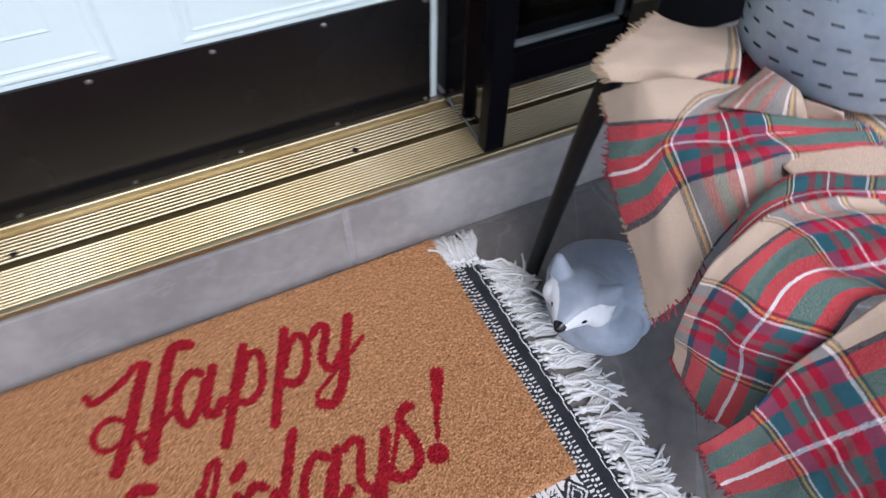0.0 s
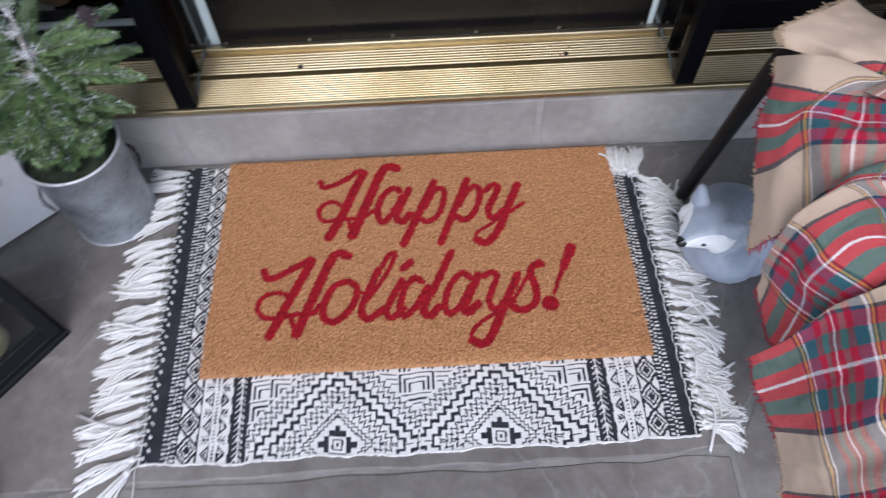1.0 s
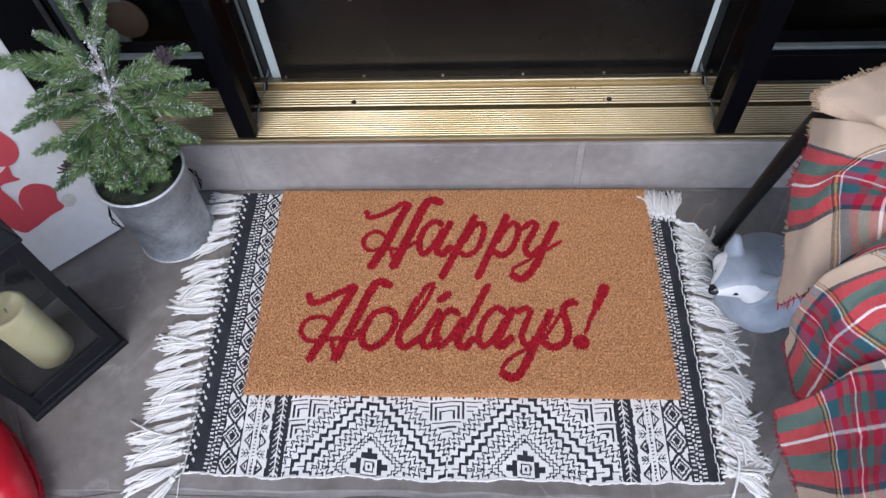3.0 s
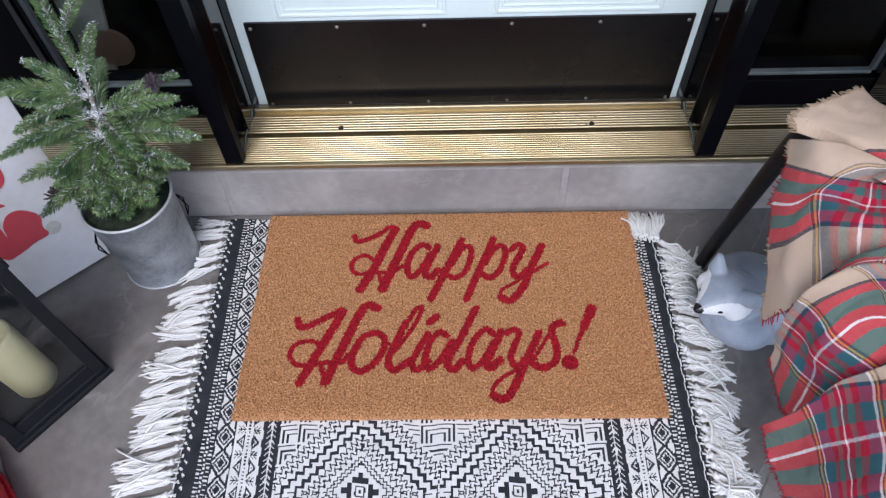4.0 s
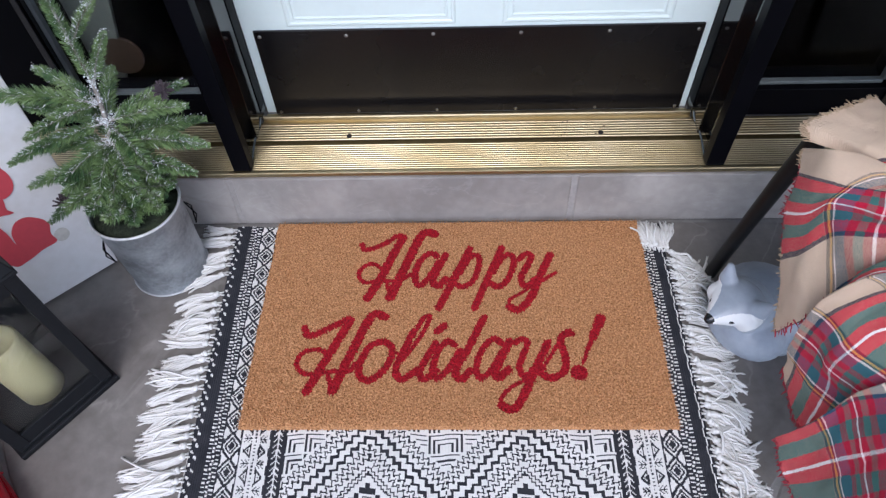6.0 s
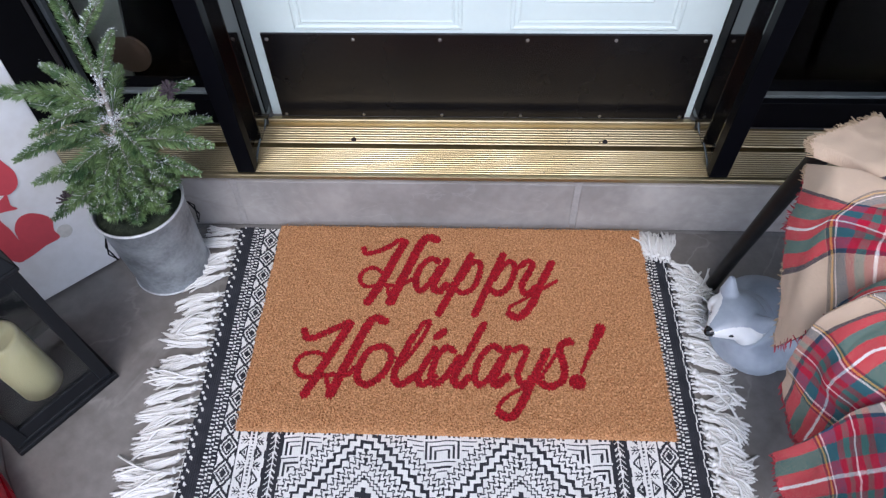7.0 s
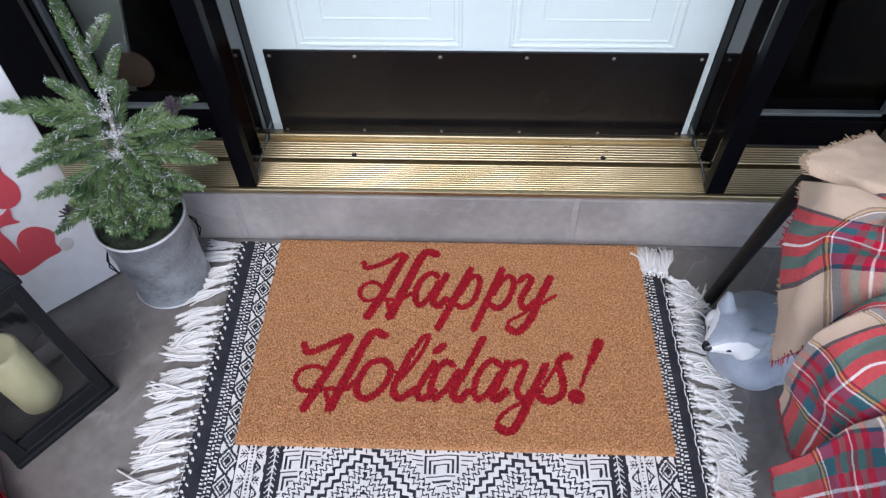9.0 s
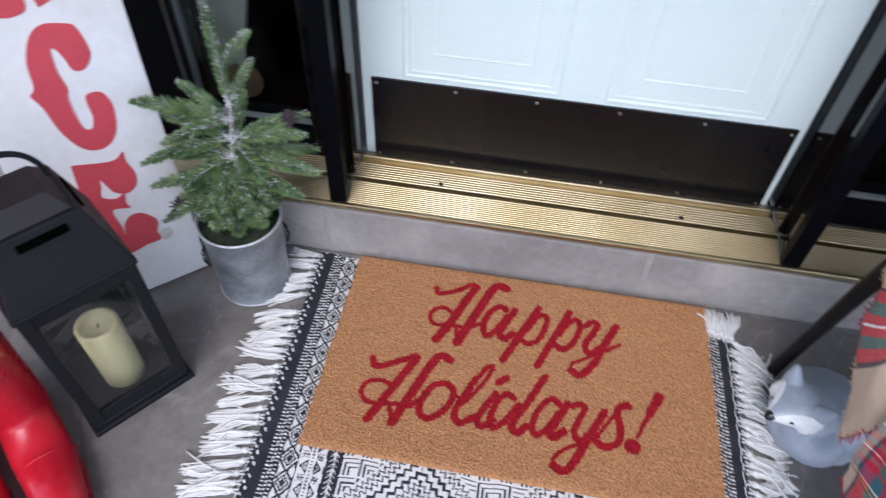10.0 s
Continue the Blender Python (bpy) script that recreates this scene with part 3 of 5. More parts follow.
def rug():
    r = thing("rug", "black and white woven cotton rug with geometric pattern and knotted fringe", "rug")
    step = 0.0020
    nx, ny = int(RUG_W / step), int(RUG_D / step)
    rng = np.random.default_rng(7)
    gx, gy = np.meshgrid(np.linspace(0, RUG_W, nx + 1), np.linspace(-RUG_D, 0, ny + 1))
    wx = RUG_X + gx + 0.010 * (-gy / RUG_D) * np.where(gx < RUG_W / 2, 1 - gx / RUG_W, 0) * 1.6
    wy = RUG_Y + gy + 0.0022 * np.sin(gx * 23 + 1) + 0.0015 * np.sin(gx * 71)
    gz = 0.0048 + 0.0006 * np.sin(gx * 31) * np.sin(gy * 27) + 0.0006 * (np.indices(gx.shape)[1] % 2) + rng.normal(0, 0.0001, gx.shape)
    coords = np.column_stack((wx.ravel(), wy.ravel(), gz.ravel()))
    i, j = np.meshgrid(np.arange(nx), np.arange(ny))
    a = (j * (nx + 1) + i).ravel()
    faces = np.column_stack((a, a + 1, a + nx + 2, a + nx + 1))
    u = ((i + 0.5) * step * 1000 + 0.5 * np.sin(j * 0.4)).ravel()
    v = ((j + 0.5) * step * 1000).ravel()
    white = rug_white(u, v)
    quads("woven_field", coords.tolist(), faces.tolist(), [COTTON_BLACK, COTTON], r, "flat woven black and white cotton", white.astype(int))
    bm = bmesh.new()
    box(bm, RUG_X + 0.012, RUG_X + RUG_W - 0.002, RUG_Y - RUG_D + 0.004, RUG_Y - 0.002, 0.0004, 0.0035)
    part("underside", bm, COTTON, r)
    pts = [(RUG_X + 0.012 + t * (RUG_W - 0.012), RUG_Y - RUG_D + 0.0022 * math.sin(t * RUG_W * 23 + 1) + 0.0015 * math.sin(t * RUG_W * 71) + random.uniform(-0.0012, 0.0012), 0.0046 + random.uniform(-0.0008, 0.0008)) for t in [k / 150 for k in range(151)]]
    part("selvedge", tube(bmesh.new(), pts, [random.uniform(0.0012, 0.0024) for _ in pts], 6), COTTON, r, "white bound selvedge")
    return r


def tassel(parent, at, heading, length, cords, messy, rnd, base=0.0):
    """Two cords from the rug's edge, a wrapped knot and a bunch of plied cotton cords lying on the floor."""
    bm = bmesh.new()
    ux, uy = math.cos(heading), math.sin(heading)
    x, y = at
    neck = rnd.uniform(0.006, 0.010)
    for s in (-1, 1):
        tube(bm, [(x - ux * 0.004 - uy * s * 0.004, y - uy * 0.004 + ux * s * 0.004, 0.006 + base), (x + ux * neck - uy * s * 0.001, y + uy * neck + ux * s * 0.001, 0.009 + base)], 0.0020, 5)
    for off, r in ((0.0, 0.0060), (0.0045, 0.0050)):
        turn = Matrix.Rotation(heading + rnd.uniform(-0.4, 0.4), 4, "Z") @ Matrix.Rotation(rnd.uniform(-0.5, 0.5), 4, "X")
        bmesh.ops.create_icosphere(bm, subdivisions=2, radius=1, matrix=Matrix.Translation((x + ux * (neck + off), y + uy * (neck + off), 0.0085 + base)) @ turn @ Matrix.Diagonal((r * 0.75, r * 1.1, r, 1)))
    sway, phase = rnd.gauss(0, 0.12 * messy), rnd.uniform(0, 6)
    for s in range(cords):
        spread = (s + rnd.random()) / cords * 2 - 1
        z = rnd.uniform(0.0025, 0.0125) * (1 - 0.5 * abs(spread))
        n = 11
        reach = length * rnd.uniform(0.80, 1.04)
        kink, bend = rnd.gauss(0, 0.16 * messy), rnd.uniform(0.5, 1.6)
        wild = rnd.random() < 0.06 * messy
        pts = []
        for k in range(n):
            t = k / (n - 1)
            wide = 0.0030 + 0.0100 * min(1, t * 1.7)
            run = neck + 0.003 + reach * t * (1 - 0.12 * messy * t)
            across = spread * wide * 0.85 + length * (sway + kink * (1.6 if wild else 0.5)) * t * t + 0.0028 * messy * math.sin(t * 6 * bend + phase + spread * 3) + rnd.gauss(0, 0.0004)
            lift = z * (1 - 0.45 * t) + (0.004 + (0.009 if wild else 0.0)) * math.sin(t * 3.1)
            pts.append((x + ux * run - uy * across, y + uy * run + ux * across, base + max(0.0020, lift)))
        thick = rnd.uniform(0.0018, 0.0025)
        tube(bm, pts, [thick * (1.0 + 0.16 * math.sin(k * 2.6 + s)) for k in range(n - 1)] + [thick * 1.15], 5)
        # untwisted ends
        tip, before = Vector(pts[-1]), Vector(pts[-3])
        way = (tip - before).normalized()
        for _ in range(3):
            d = (way + Vector((rnd.gauss(0, 0.25), rnd.gauss(0, 0.25), rnd.gauss(0, 0.12)))).normalized()
            end = tip + d * rnd.uniform(0.002, 0.006)
            end.z = max(0.0012, end.z)
            tube(bm, [tip - way * 0.002, end], [0.0010, 0.0006], 3, cap=False)
    for f in bm.faces:
        f.smooth = True
    return part("tassel", bm, COTTON, parent, smooth=False)


rug_ob = rug()
rnd = random.Random(12)
N_T = 32
for k in range(N_T):
    y = RUG_Y - 0.010 - (RUG_D - 0.03) * (k + rnd.uniform(-0.22, 0.22)) / (N_T - 1)
    slide = -y / RUG_D
    if k in (7, 8):
        continue
    tassel(rug_ob, (RUG_X + 0.016 * slide - 0.002, y), math.pi + 0.20 + 0.10 * slide + rnd.gauss(0, 0.16), (0.074 + 0.030 * slide) * rnd.uniform(0.80, 1.12), rnd.randrange(13, 17), rnd.uniform(0.4, 0.85), rnd)
for k in range(N_T + 1):
    y = RUG_Y - 0.075 - (RUG_D - 0.09) * (k + rnd.uniform(-0.3, 0.3)) / N_T
    tassel(rug_ob, (RUG_X + RUG_W + 0.002, y), -0.34 + rnd.gauss(0, 0.24), 0.076 * rnd.uniform(0.75, 1.12), rnd.randrange(14, 19), rnd.uniform(1.0, 1.8), rnd)
# the last few are turned back over the rug's corner
for k in range(6):
    tassel(rug_ob, (RUG_X + RUG_W - 0.046 + 0.009 * k, RUG_Y - 0.066 - 0.002 * k), math.radians(99 - 3 * k) + rnd.gauss(0, 0.06), 0.066 * rnd.uniform(0.85, 1.1), 17, 0.6, rnd, base=0.004 + 0.003 * (k % 2))
tassel(rug_ob, (RUG_X + 0.006, RUG_Y - RUG_D), math.radians(236), 0.092, 11, 0.35, rnd)
loose = [(RUG_X + 0.010 + q * 0.01 * math.sin(q * 5), RUG_Y - RUG_D - 0.105 * q, 0.003) for q in [k / 14 for k in range(15)]]
part("loose_thread", tube(bmesh.new(), loose, 0.0009, 4), COTTON, rug_ob, "single loose white thread")


# ---- potted fir ----
def fir_branch(parent, root, tip, rnd, width=0.017, frost=0.12):
    """One flocked spray: a twig with needles all round it."""
    root, tip = Vector(root), Vector(tip)
    axis = tip - root
    length = axis.length
    sag = Vector((0, 0, 0.10 * length))
    line = [root.lerp(tip, t) + sag * (4 * t * (1 - t)) * 0.5 for t in [k / 8 for k in range(9)]]
    coords, faces, idx = [], [], []
    n = int(length / 0.00016)
    for k in range(n):
        t = 0.10 + 0.90 * (k + rnd.random()) / n
        f = min(t, 0.9999) * 8
        i = int(f)
        p = line[i].lerp(line[i + 1], f - i)
        d = (line[i + 1] - line[i]).normalized()
        side = d.orthogonal().normalized()
        side.rotate(Matrix.Rotation(rnd.uniform(0, 2 * math.pi), 3, d))
        taper = (0.55 + 0.45 * math.sin(math.pi * min(1, t * 1.05) ** 0.8)) * (1.0 if t < 0.85 else 1.0 - (t - 0.85) * 3.0)
        ln = width * max(0.35, taper) * rnd.uniform(0.8, 1.15)
        way = (side * rnd.uniform(0.68, 0.95) + d * rnd.uniform(0.60, 0.85)).normalized()
        w = way.cross(Vector((rnd.uniform(-1, 1), rnd.uniform(-1, 1), rnd.uniform(-1, 1)))).normalized() * 0.00085
        a = len(coords)
        coords += [p - w * 0.6, p + way * ln * 0.6 - w, p + way * ln, p + way * ln * 0.6 + w]
        faces.append((a, a + 1, a + 2, a + 3))
        up = 0.5 + 0.5 * way.z
        idx.append(1 if rnd.random() < 0.16 * frost * (0.2 + 1.5 * up) * (1.5 - t) else 0)
    # flecks of flock sitting on the upper needles
    for k in range(int(length * 1500 * frost / 0.12)):
        t = rnd.random() ** 1.3
        f = min(t, 0.999) * 8
        i = int(f)
        p = line[i].lerp(line[i + 1], f - i) + Vector((rnd.gauss(0, 0.0042), rnd.gauss(0, 0.0042), abs(rnd.gauss(0.0045, 0.003))))
        r = rnd.uniform(0.0006, 0.0012) * (1.6 if rnd.random() < 0.10 else 1)
        a = len(coords)
        coords += [p + Vector(q) * r for q in ((1, 0, 0), (0, 1, 0), (-1, 0, 0), (0, -1, 0), (0, 0, 1))]
        faces += [(a, a + 1, a + 4), (a + 1, a + 2, a + 4), (a + 2, a + 3, a + 4), (a + 3, a, a + 4)]
        idx += [1] * 4
    ob = quads("branch", [tuple(c) for c in coords], faces, [NEEDLE, FROST, TWIG], parent, indices=idx)
    bm = bmesh.new()
    tube(bm, line, [0.0022 * (1 - 0.7 * k / 8) for k in range(9)], 5)
    part("twig", bm, TWIG, ob)
    return ob


def potted_fir(at):
    x, y = at
    rnd = random.Random(31)
    pot = thing("potted_fir", "small frosted artificial fir in a dull galvanized bucket", "potted plant", (x, y, 0))
    prof = [(0.066, 0.0), (0.074, 0.0), (0.0755, 0.004), (0.0755, 0.009), (0.0735, 0.011), (0.0765, 0.09), (0.0800, 0.185), (0.0822, 0.193), (0.0835, 0.197), (0.0822, 0.201), (0.0795, 0.198), (0.0785, 0.18), (0.0755, 0.10)]
    bucket = part("bucket", lathe(prof, 64, closed=False), ZINC, pot, "dull grey galvanized bucket", smooth=True)
    bm = bmesh.new()
    ring = [(0.0822 * math.cos(a), 0.0822 * math.sin(a), 0.1985) for a in [2 * math.pi * k / 64 for k in range(65)]]
    part("rim", tube(bm, ring, 0.0026, 8, cap=False), ZINC_RIM, bucket, "pale worn rolled rim", smooth=True)
    bm = bmesh.new()
    ring = [(0.0745 * math.cos(a), 0.0745 * math.sin(a), 0.0035) for a in [2 * math.pi * k / 64 for k in range(65)]]
    part("foot_ring", tube(bm, ring, 0.0028, 8, cap=False), ZINC_RIM, bucket, smooth=True)
    part("filling", lathe([(0.0, 0.193), (0.05, 0.193), (0.0786, 0.186)], 48, closed=False), SOIL, pot)
    # diamond shaped wire ear on the side
    for a0 in (math.radians(216), math.radians(36)):
        c, s = math.cos(a0), math.sin(a0)
        pts = [(0.080 * c, 0.080 * s, 0.150), (0.090 * c - 0.012 * s, 0.090 * s + 0.012 * c, 0.122), (0.083 * c, 0.083 * s, 0.085), (0.090 * c + 0.012 * s, 0.090 * s - 0.012 * c, 0.118), (0.080 * c, 0.080 * s, 0.150)]
        part("wire_ear", tube(bmesh.new(), pts, 0.0014, 6), BLACK_SATIN, bucket, "thin black diamond shaped wire ear")
    stem = [Vector(p) for p in ((0, 0, 0.16), (0.002, 0.010, 0.24), (0.003, 0.036, 0.325), (0.0, 0.070, 0.405), (-0.002, 0.078, 0.47), (-0.003, 0.080, 0.54), (-0.004, 0.082, 0.575))]
    line = smooth_line(stem, 5)
    bm = bmesh.new()
    tube(bm, line, [0.006 - 0.0045 * k / (len(line) - 1) for k in range(len(line))], 8)
    stem_ob = part("stem", bm, TWIG, pot, "frosted grey stem", smooth=True)
    bm = bmesh.new()
    for k in range(150):
        p = line[rnd.randrange(4, len(line) - 8)] + Vector((rnd.gauss(0, 0.0028), rnd.gauss(0, 0.0028), rnd.uniform(-0.01, 0.01)))
        bmesh.ops.create_icosphere(bm, subdivisions=1, radius=rnd.uniform(0.0008, 0.0018), matrix=Matrix.Translation(p))
    part("flock", bm, FROST, stem_ob)

    def stem_at(z):
        for a, b in zip(line, line[1:]):
            if a.z <= z <= b.z:
                return a.lerp(b, (z - a.z) / (b.z - a.z))
        return line[-1]

    # leader and its two side shoots
    fir_branch(pot, stem_at(0.41), line[-1] + Vector((-0.003, 0.004, 0.035)), rnd, 0.019, 0.16)
    fir_branch(pot, stem_at(0.49), stem_at(0.49) + Vector((0.066, 0.004, 0.076)), rnd, 0.0165, 0.2)
    fir_branch(pot, stem_at(0.415), stem_at(0.415) + Vector((0.060, 0.004, 0.098)), rnd, 0.0165, 0.2)
    fir_branch(pot, stem_at(0.50), stem_at(0.50) + Vector((-0.03, 0.035, 0.06)), rnd, 0.011, 0.14)
    # tiers: height, then heading, reach and rise of each spray
    tiers = [(0.385, ((196, 0.155, 0.055), (152, 0.13, 0.03), (228, 0.12, 0.01))),
             (0.355, ((8, 0.13, 0.012), (38, 0.14, 0.01), (172, 0.15, 0.0), (210, 0.155, -0.015), (-38, 0.10, -0.02), (95, 0.12, 0.02))),
             (0.325, ((-6, 0.165, 0.004), (22, 0.15, -0.005), (186, 0.14, -0.02), (238, 0.10, -0.01), (300, 0.095, -0.02), (128, 0.12, 0.0), (262, 0.085, -0.035))),
             (0.295, ((-18, 0.145, -0.012), (42, 0.13, -0.01), (200, 0.15, -0.03), (222, 0.09, -0.015), (275, 0.075, -0.03), (330, 0.085, -0.015), (150, 0.11, 0.0), (70, 0.12, 0.0))),
             (0.265, ((4, 0.085, -0.005), (-48, 0.065, -0.015), (205, 0.10, -0.02), (250, 0.062, -0.02), (180, 0.10, -0.02), (300, 0.062, -0.025), (110, 0.10, -0.01), (225, 0.135, -0.03))),
             (0.235, ((-25, 0.078, 0.0), (30, 0.085, -0.005), (215, 0.06, -0.005), (262, 0.05, -0.01), (310, 0.05, -0.01), (160, 0.06, -0.01))),
             (0.222, ((10, 0.085, 0.005), (40, 0.08, 0.01), (75, 0.08, 0.01), (120, 0.08, 0.01), (175, 0.085, 0.0), (232, 0.072, 0.0), (280, 0.068, 0.0), (322, 0.074, 0.002), (350, 0.08, 0.004))),
             (0.205, ((-35, 0.078, 0.0), (15, 0.078, 0.0), (-10, 0.062, -0.008), (50, 0.06, 0.0), (100, 0.06, 0.0), (150, 0.06, 0.0), (200, 0.07, -0.01), (250, 0.06, -0.012), (290, 0.06, -0.012), (330, 0.06, -0.01)))]
    for z, sprays in tiers:
        root = stem_at(z)
        for heading, reach, rise in sprays:
            a = radians(heading + rnd.uniform(-5, 5))
            fir_branch(pot, root, root + Vector((math.cos(a) * (reach + 0.008), math.sin(a) * (reach + 0.008), rise + max(0.0, (0.31 - z) * 0.3) + rnd.uniform(-0.008, 0.008))), rnd, rnd.uniform(0.0205, 0.0245) * (1.2 if 235 < heading % 360 < 335 else 1.0), 0.13)
    # dry purple blossoms
    for px, py, pz in ((0.112, 0.068, 0.405), (-0.090, -0.042, 0.252)):
        bm = bmesh.new()
        for k in range(70):
            d = Vector((rnd.gauss(0, 1), rnd.gauss(0, 1), rnd.gauss(0.3, 1))).normalized()
            tube(bm, [(0, 0, 0), d * rnd.uniform(0.009, 0.02)], [0.0009, 0.0014], 4)
        o = part("blossom", bm, CONE, pot, "dry dark purple blossom")
        o.location = (px, py, pz)
    return pot


potted_fir((-0.212, -0.098))


# ---- porch sign ----
def porch_sign():
    sign = thing("porch_sign", "tall white board with red letters leaning beside the door", "sign", (-0.330, -0.088, 0.0))
    lean = Matrix.Translation((-0.328, -0.086, 0.006)) @ Matrix.Rotation(radians(46.4), 4, "Z") @ Matrix.Rotation(radians(90 - 11), 4, "X") @ Matrix.Rotation(radians(-3.5), 4, "Z")
    sign.matrix_world = lean
    width, height = 0.275, 1.20
    board = part("board", boxed(-width, 0.0, 0.0, height, -0.018, 0.0, bevel=0.0015), BOARD, sign, "white painted board")

    def letter(name, outline, low=0.0005):
        pts = [(p.x / 1000, p.y / 1000) for p in smooth_line([(x, y, 0) for x, y in outline + outline[:1]], 4)[:-1]]
        bm = plate(pts, 0.0012)
        bmesh.ops.translate(bm, vec=(0, 0, low), verts=bm.verts)
        part("letter", bm, RED_PAINT, sign, "red painted letter " + name)

    letter("C", SIGN_C)
    east = max(x for x, y in SIGN_E)
    letter("E", [(east + (x - east) * 1.36, y) for x, y in SIGN_E])
    letter("A", SIGN_A1)
    letter("A", SIGN_A2)
    for x, y in ((-60, 118),):
        bm = lathe([(0.014, 0), (0.014, 0.0006)], 24)
        part("dot", bm, TAN_DOT, sign, "faded tan painted dot").location = (x / 1000, y / 1000, 0.0004)
    return sign


# letter outlines in millimetres on the board, from its lower corner by the door
SIGN_C = [(-94, 564), (-84, 555), (-76, 511), (-94, 486), (-112, 488), (-118, 508), (-125, 526), (-132, 531), (-135, 518), (-136, 489), (-131, 461), (-136, 442), (-135, 409), (-130, 384), (-118, 380), (-110, 400), (-111, 430), (-105, 442), (-82, 439), (-72, 410), (-80, 367), (-99, 342), (-126, 338), (-150, 354), (-169, 392), (-179, 439), (-189, 462), (-179, 475), (-174, 518), (-156, 556), (-130, 571)]
SIGN_E = [(-147, 323), (-97, 308), (-80, 320), (-80, 300), (-74, 270), (-79, 245), (-94, 235), (-109, 246), (-115, 262), (-120, 278), (-123, 261), (-126, 243), (-110, 231), (-97, 237), (-100, 215), (-96, 203), (-120, 209), (-117, 170), (-116, 146), (-113, 168), (-101, 185), (-84, 182), (-68, 156), (-73, 131), (-72, 111), (-93, 109), (-118, 103), (-136, 110), (-152, 184)]
SIGN_A1 = [(-214, 628), (-187, 594), (-150, 594), (-142, 617), (-156, 672), (-192, 680)]
SIGN_A2 = [(-126, 597), (-97, 605), (-57, 602), (-69, 637), (-87, 686), (-117, 684), (-131, 633)]

porch_sign()


# ---- lantern ----
BLIND = (2, 3)


def lantern():
    cx, cy, half = -0.3805, -0.3705, 0.098
    top = thing("lantern", "square black metal lantern with glass sides and a cream candle inside", "lantern", (cx, cy, 0), turn=-37.75)
    h = half
    part("base_plate", boxed(-h, h, -h, h, 0.0, 0.012, bevel=0.002), LANTERN, top)
    part("plinth", boxed(-h + 0.006, h - 0.006, -h + 0.006, h - 0.006, 0.012, 0.022, bevel=0.002), LANTERN, top)
    z0, z1, b = 0.022, 0.345, h - 0.006
    for sx in (-1, 1):
        for sy in (-1, 1):
            x0, x1 = sorted((sx * b, sx * (b - 0.021)))
            y0, y1 = sorted((sy * b, sy * (b - 0.021)))
            part("corner_post", boxed(x0, x1, y0, y1, z0, z1, bevel=0.0015), LANTERN, top)
    g = b - 0.008
    for i in range(4):
        t = Matrix.Rotation(math.pi / 2 * i, 4, "Z")
        for zz0, zz1, nm in ((z0, z0 + 0.030, "bottom_rail"), (z1 - 0.03, z1, "top_rail")):
            bm = boxed(-b + 0.021, b - 0.021, -b + 0.002, -b + 0.012, zz0, zz1, bevel=0.001)
            bmesh.ops.transform(bm, matrix=t, verts=bm.verts)
            part(nm, bm, LANTERN, top)
        if i in BLIND:
            bm = boxed(-b + 0.021, b - 0.021, -g - 0.0015, -g + 0.0015, z0 + 0.030, z1 - 0.03)
            bmesh.ops.transform(bm, matrix=t, verts=bm.verts)
            part("back_panel", bm, LANTERN, top, "black metal panel")
            continue
        bm = boxed(-b + 0.021, b - 0.021, -g - 0.0012, -g + 0.0012, z0 + 0.030, z1 - 0.03)
        bmesh.ops.transform(bm, matrix=t, verts=bm.verts)
        pane = part("pane", bm, LANTERN_GLASS, top, "clear glass pane")
        pane.visible_shadow = False
    # hipped roof with an upright band of vents and a brown cap
    def frustum(a, za, c, zc, t=0.0):
        bm = bmesh.new()
        lo = [bm.verts.new((x * a, y * a, za)) for x, y in ((-1, -1), (1, -1), (1, 1), (-1, 1))]
        hi = [bm.verts.new((x * c, y * c, zc)) for x, y in ((-1, -1), (1, -1), (1, 1), (-1, 1))]
        for i in range(4):
            bm.faces.new((lo[i], lo[(i + 1) % 4], hi[(i + 1) % 4], hi[i]))
        bm.faces.new(hi)
        bm.faces.new(list(reversed(lo)))
        bmesh.ops.bevel(bm, geom=list(bm.edges), offset=0.002, segments=2, profile=0.5, affect="EDGES")
        return bm
    part("eave", boxed(-h + 0.002, h - 0.002, -h + 0.002, h - 0.002, z1, z1 + 0.008, bevel=0.002), LANTERN, top)
    part("roof", frustum(h - 0.003, z1 + 0.0082, 0.062, z1 + 0.120), LANTERN, top, "black sloping roof")
    # near-black bars carry the shade of the vent openings in their colour
    for i in range(4):
        bm = boxed(-0.036, 0.036, -0.0025, 0.0025, -0.006, 0.006, bevel=0.001)
        bmesh.ops.transform(bm, matrix=Matrix.Rotation(math.pi / 2 * i, 4, "Z") @ Matrix.Translation((0, -0.0685, z1 + 0.103)) @ Matrix.Rotation(radians(-17.5), 4, "X"), verts=bm.verts)
        part("vent_slot", bm, VENT, top)
    part("cap", frustum(0.056, z1 + 0.1202, 0.036, z1 + 0.150), BROWN_METAL, top, "brown patinated cap")
    ring = [(0.0, 0.052 * math.cos(a), z1 + 0.148 + 0.060 * math.sin(a)) for a in [math.pi * k / 20 for k in range(21)]]
    part("handle", tube(bmesh.new(), ring, 0.0045, 8), LANTERN, top, "black wire carrying handle", smooth=True)
    return top


lantern()
candle = thing("candle", "thick cream pillar candle standing in the lantern", "candle", (-0.368, -0.379, 0.0225))
bm = lathe([(0.0, 0.0), (0.035, 0.0), (0.037, 0.003), (0.037, 0.157), (0.035, 0.162), (0.030, 0.162), (0.022, 0.151), (0.0, 0.149)], 48, closed=False)
part("wax", bm, WAX, candle, smooth=True)
part("wick", tube(bmesh.new(), [(0, 0, 0.146), (0.001, 0, 0.154), (0.003, 0.001, 0.160)], 0.0011, 6), BLACK_SATIN, candle)


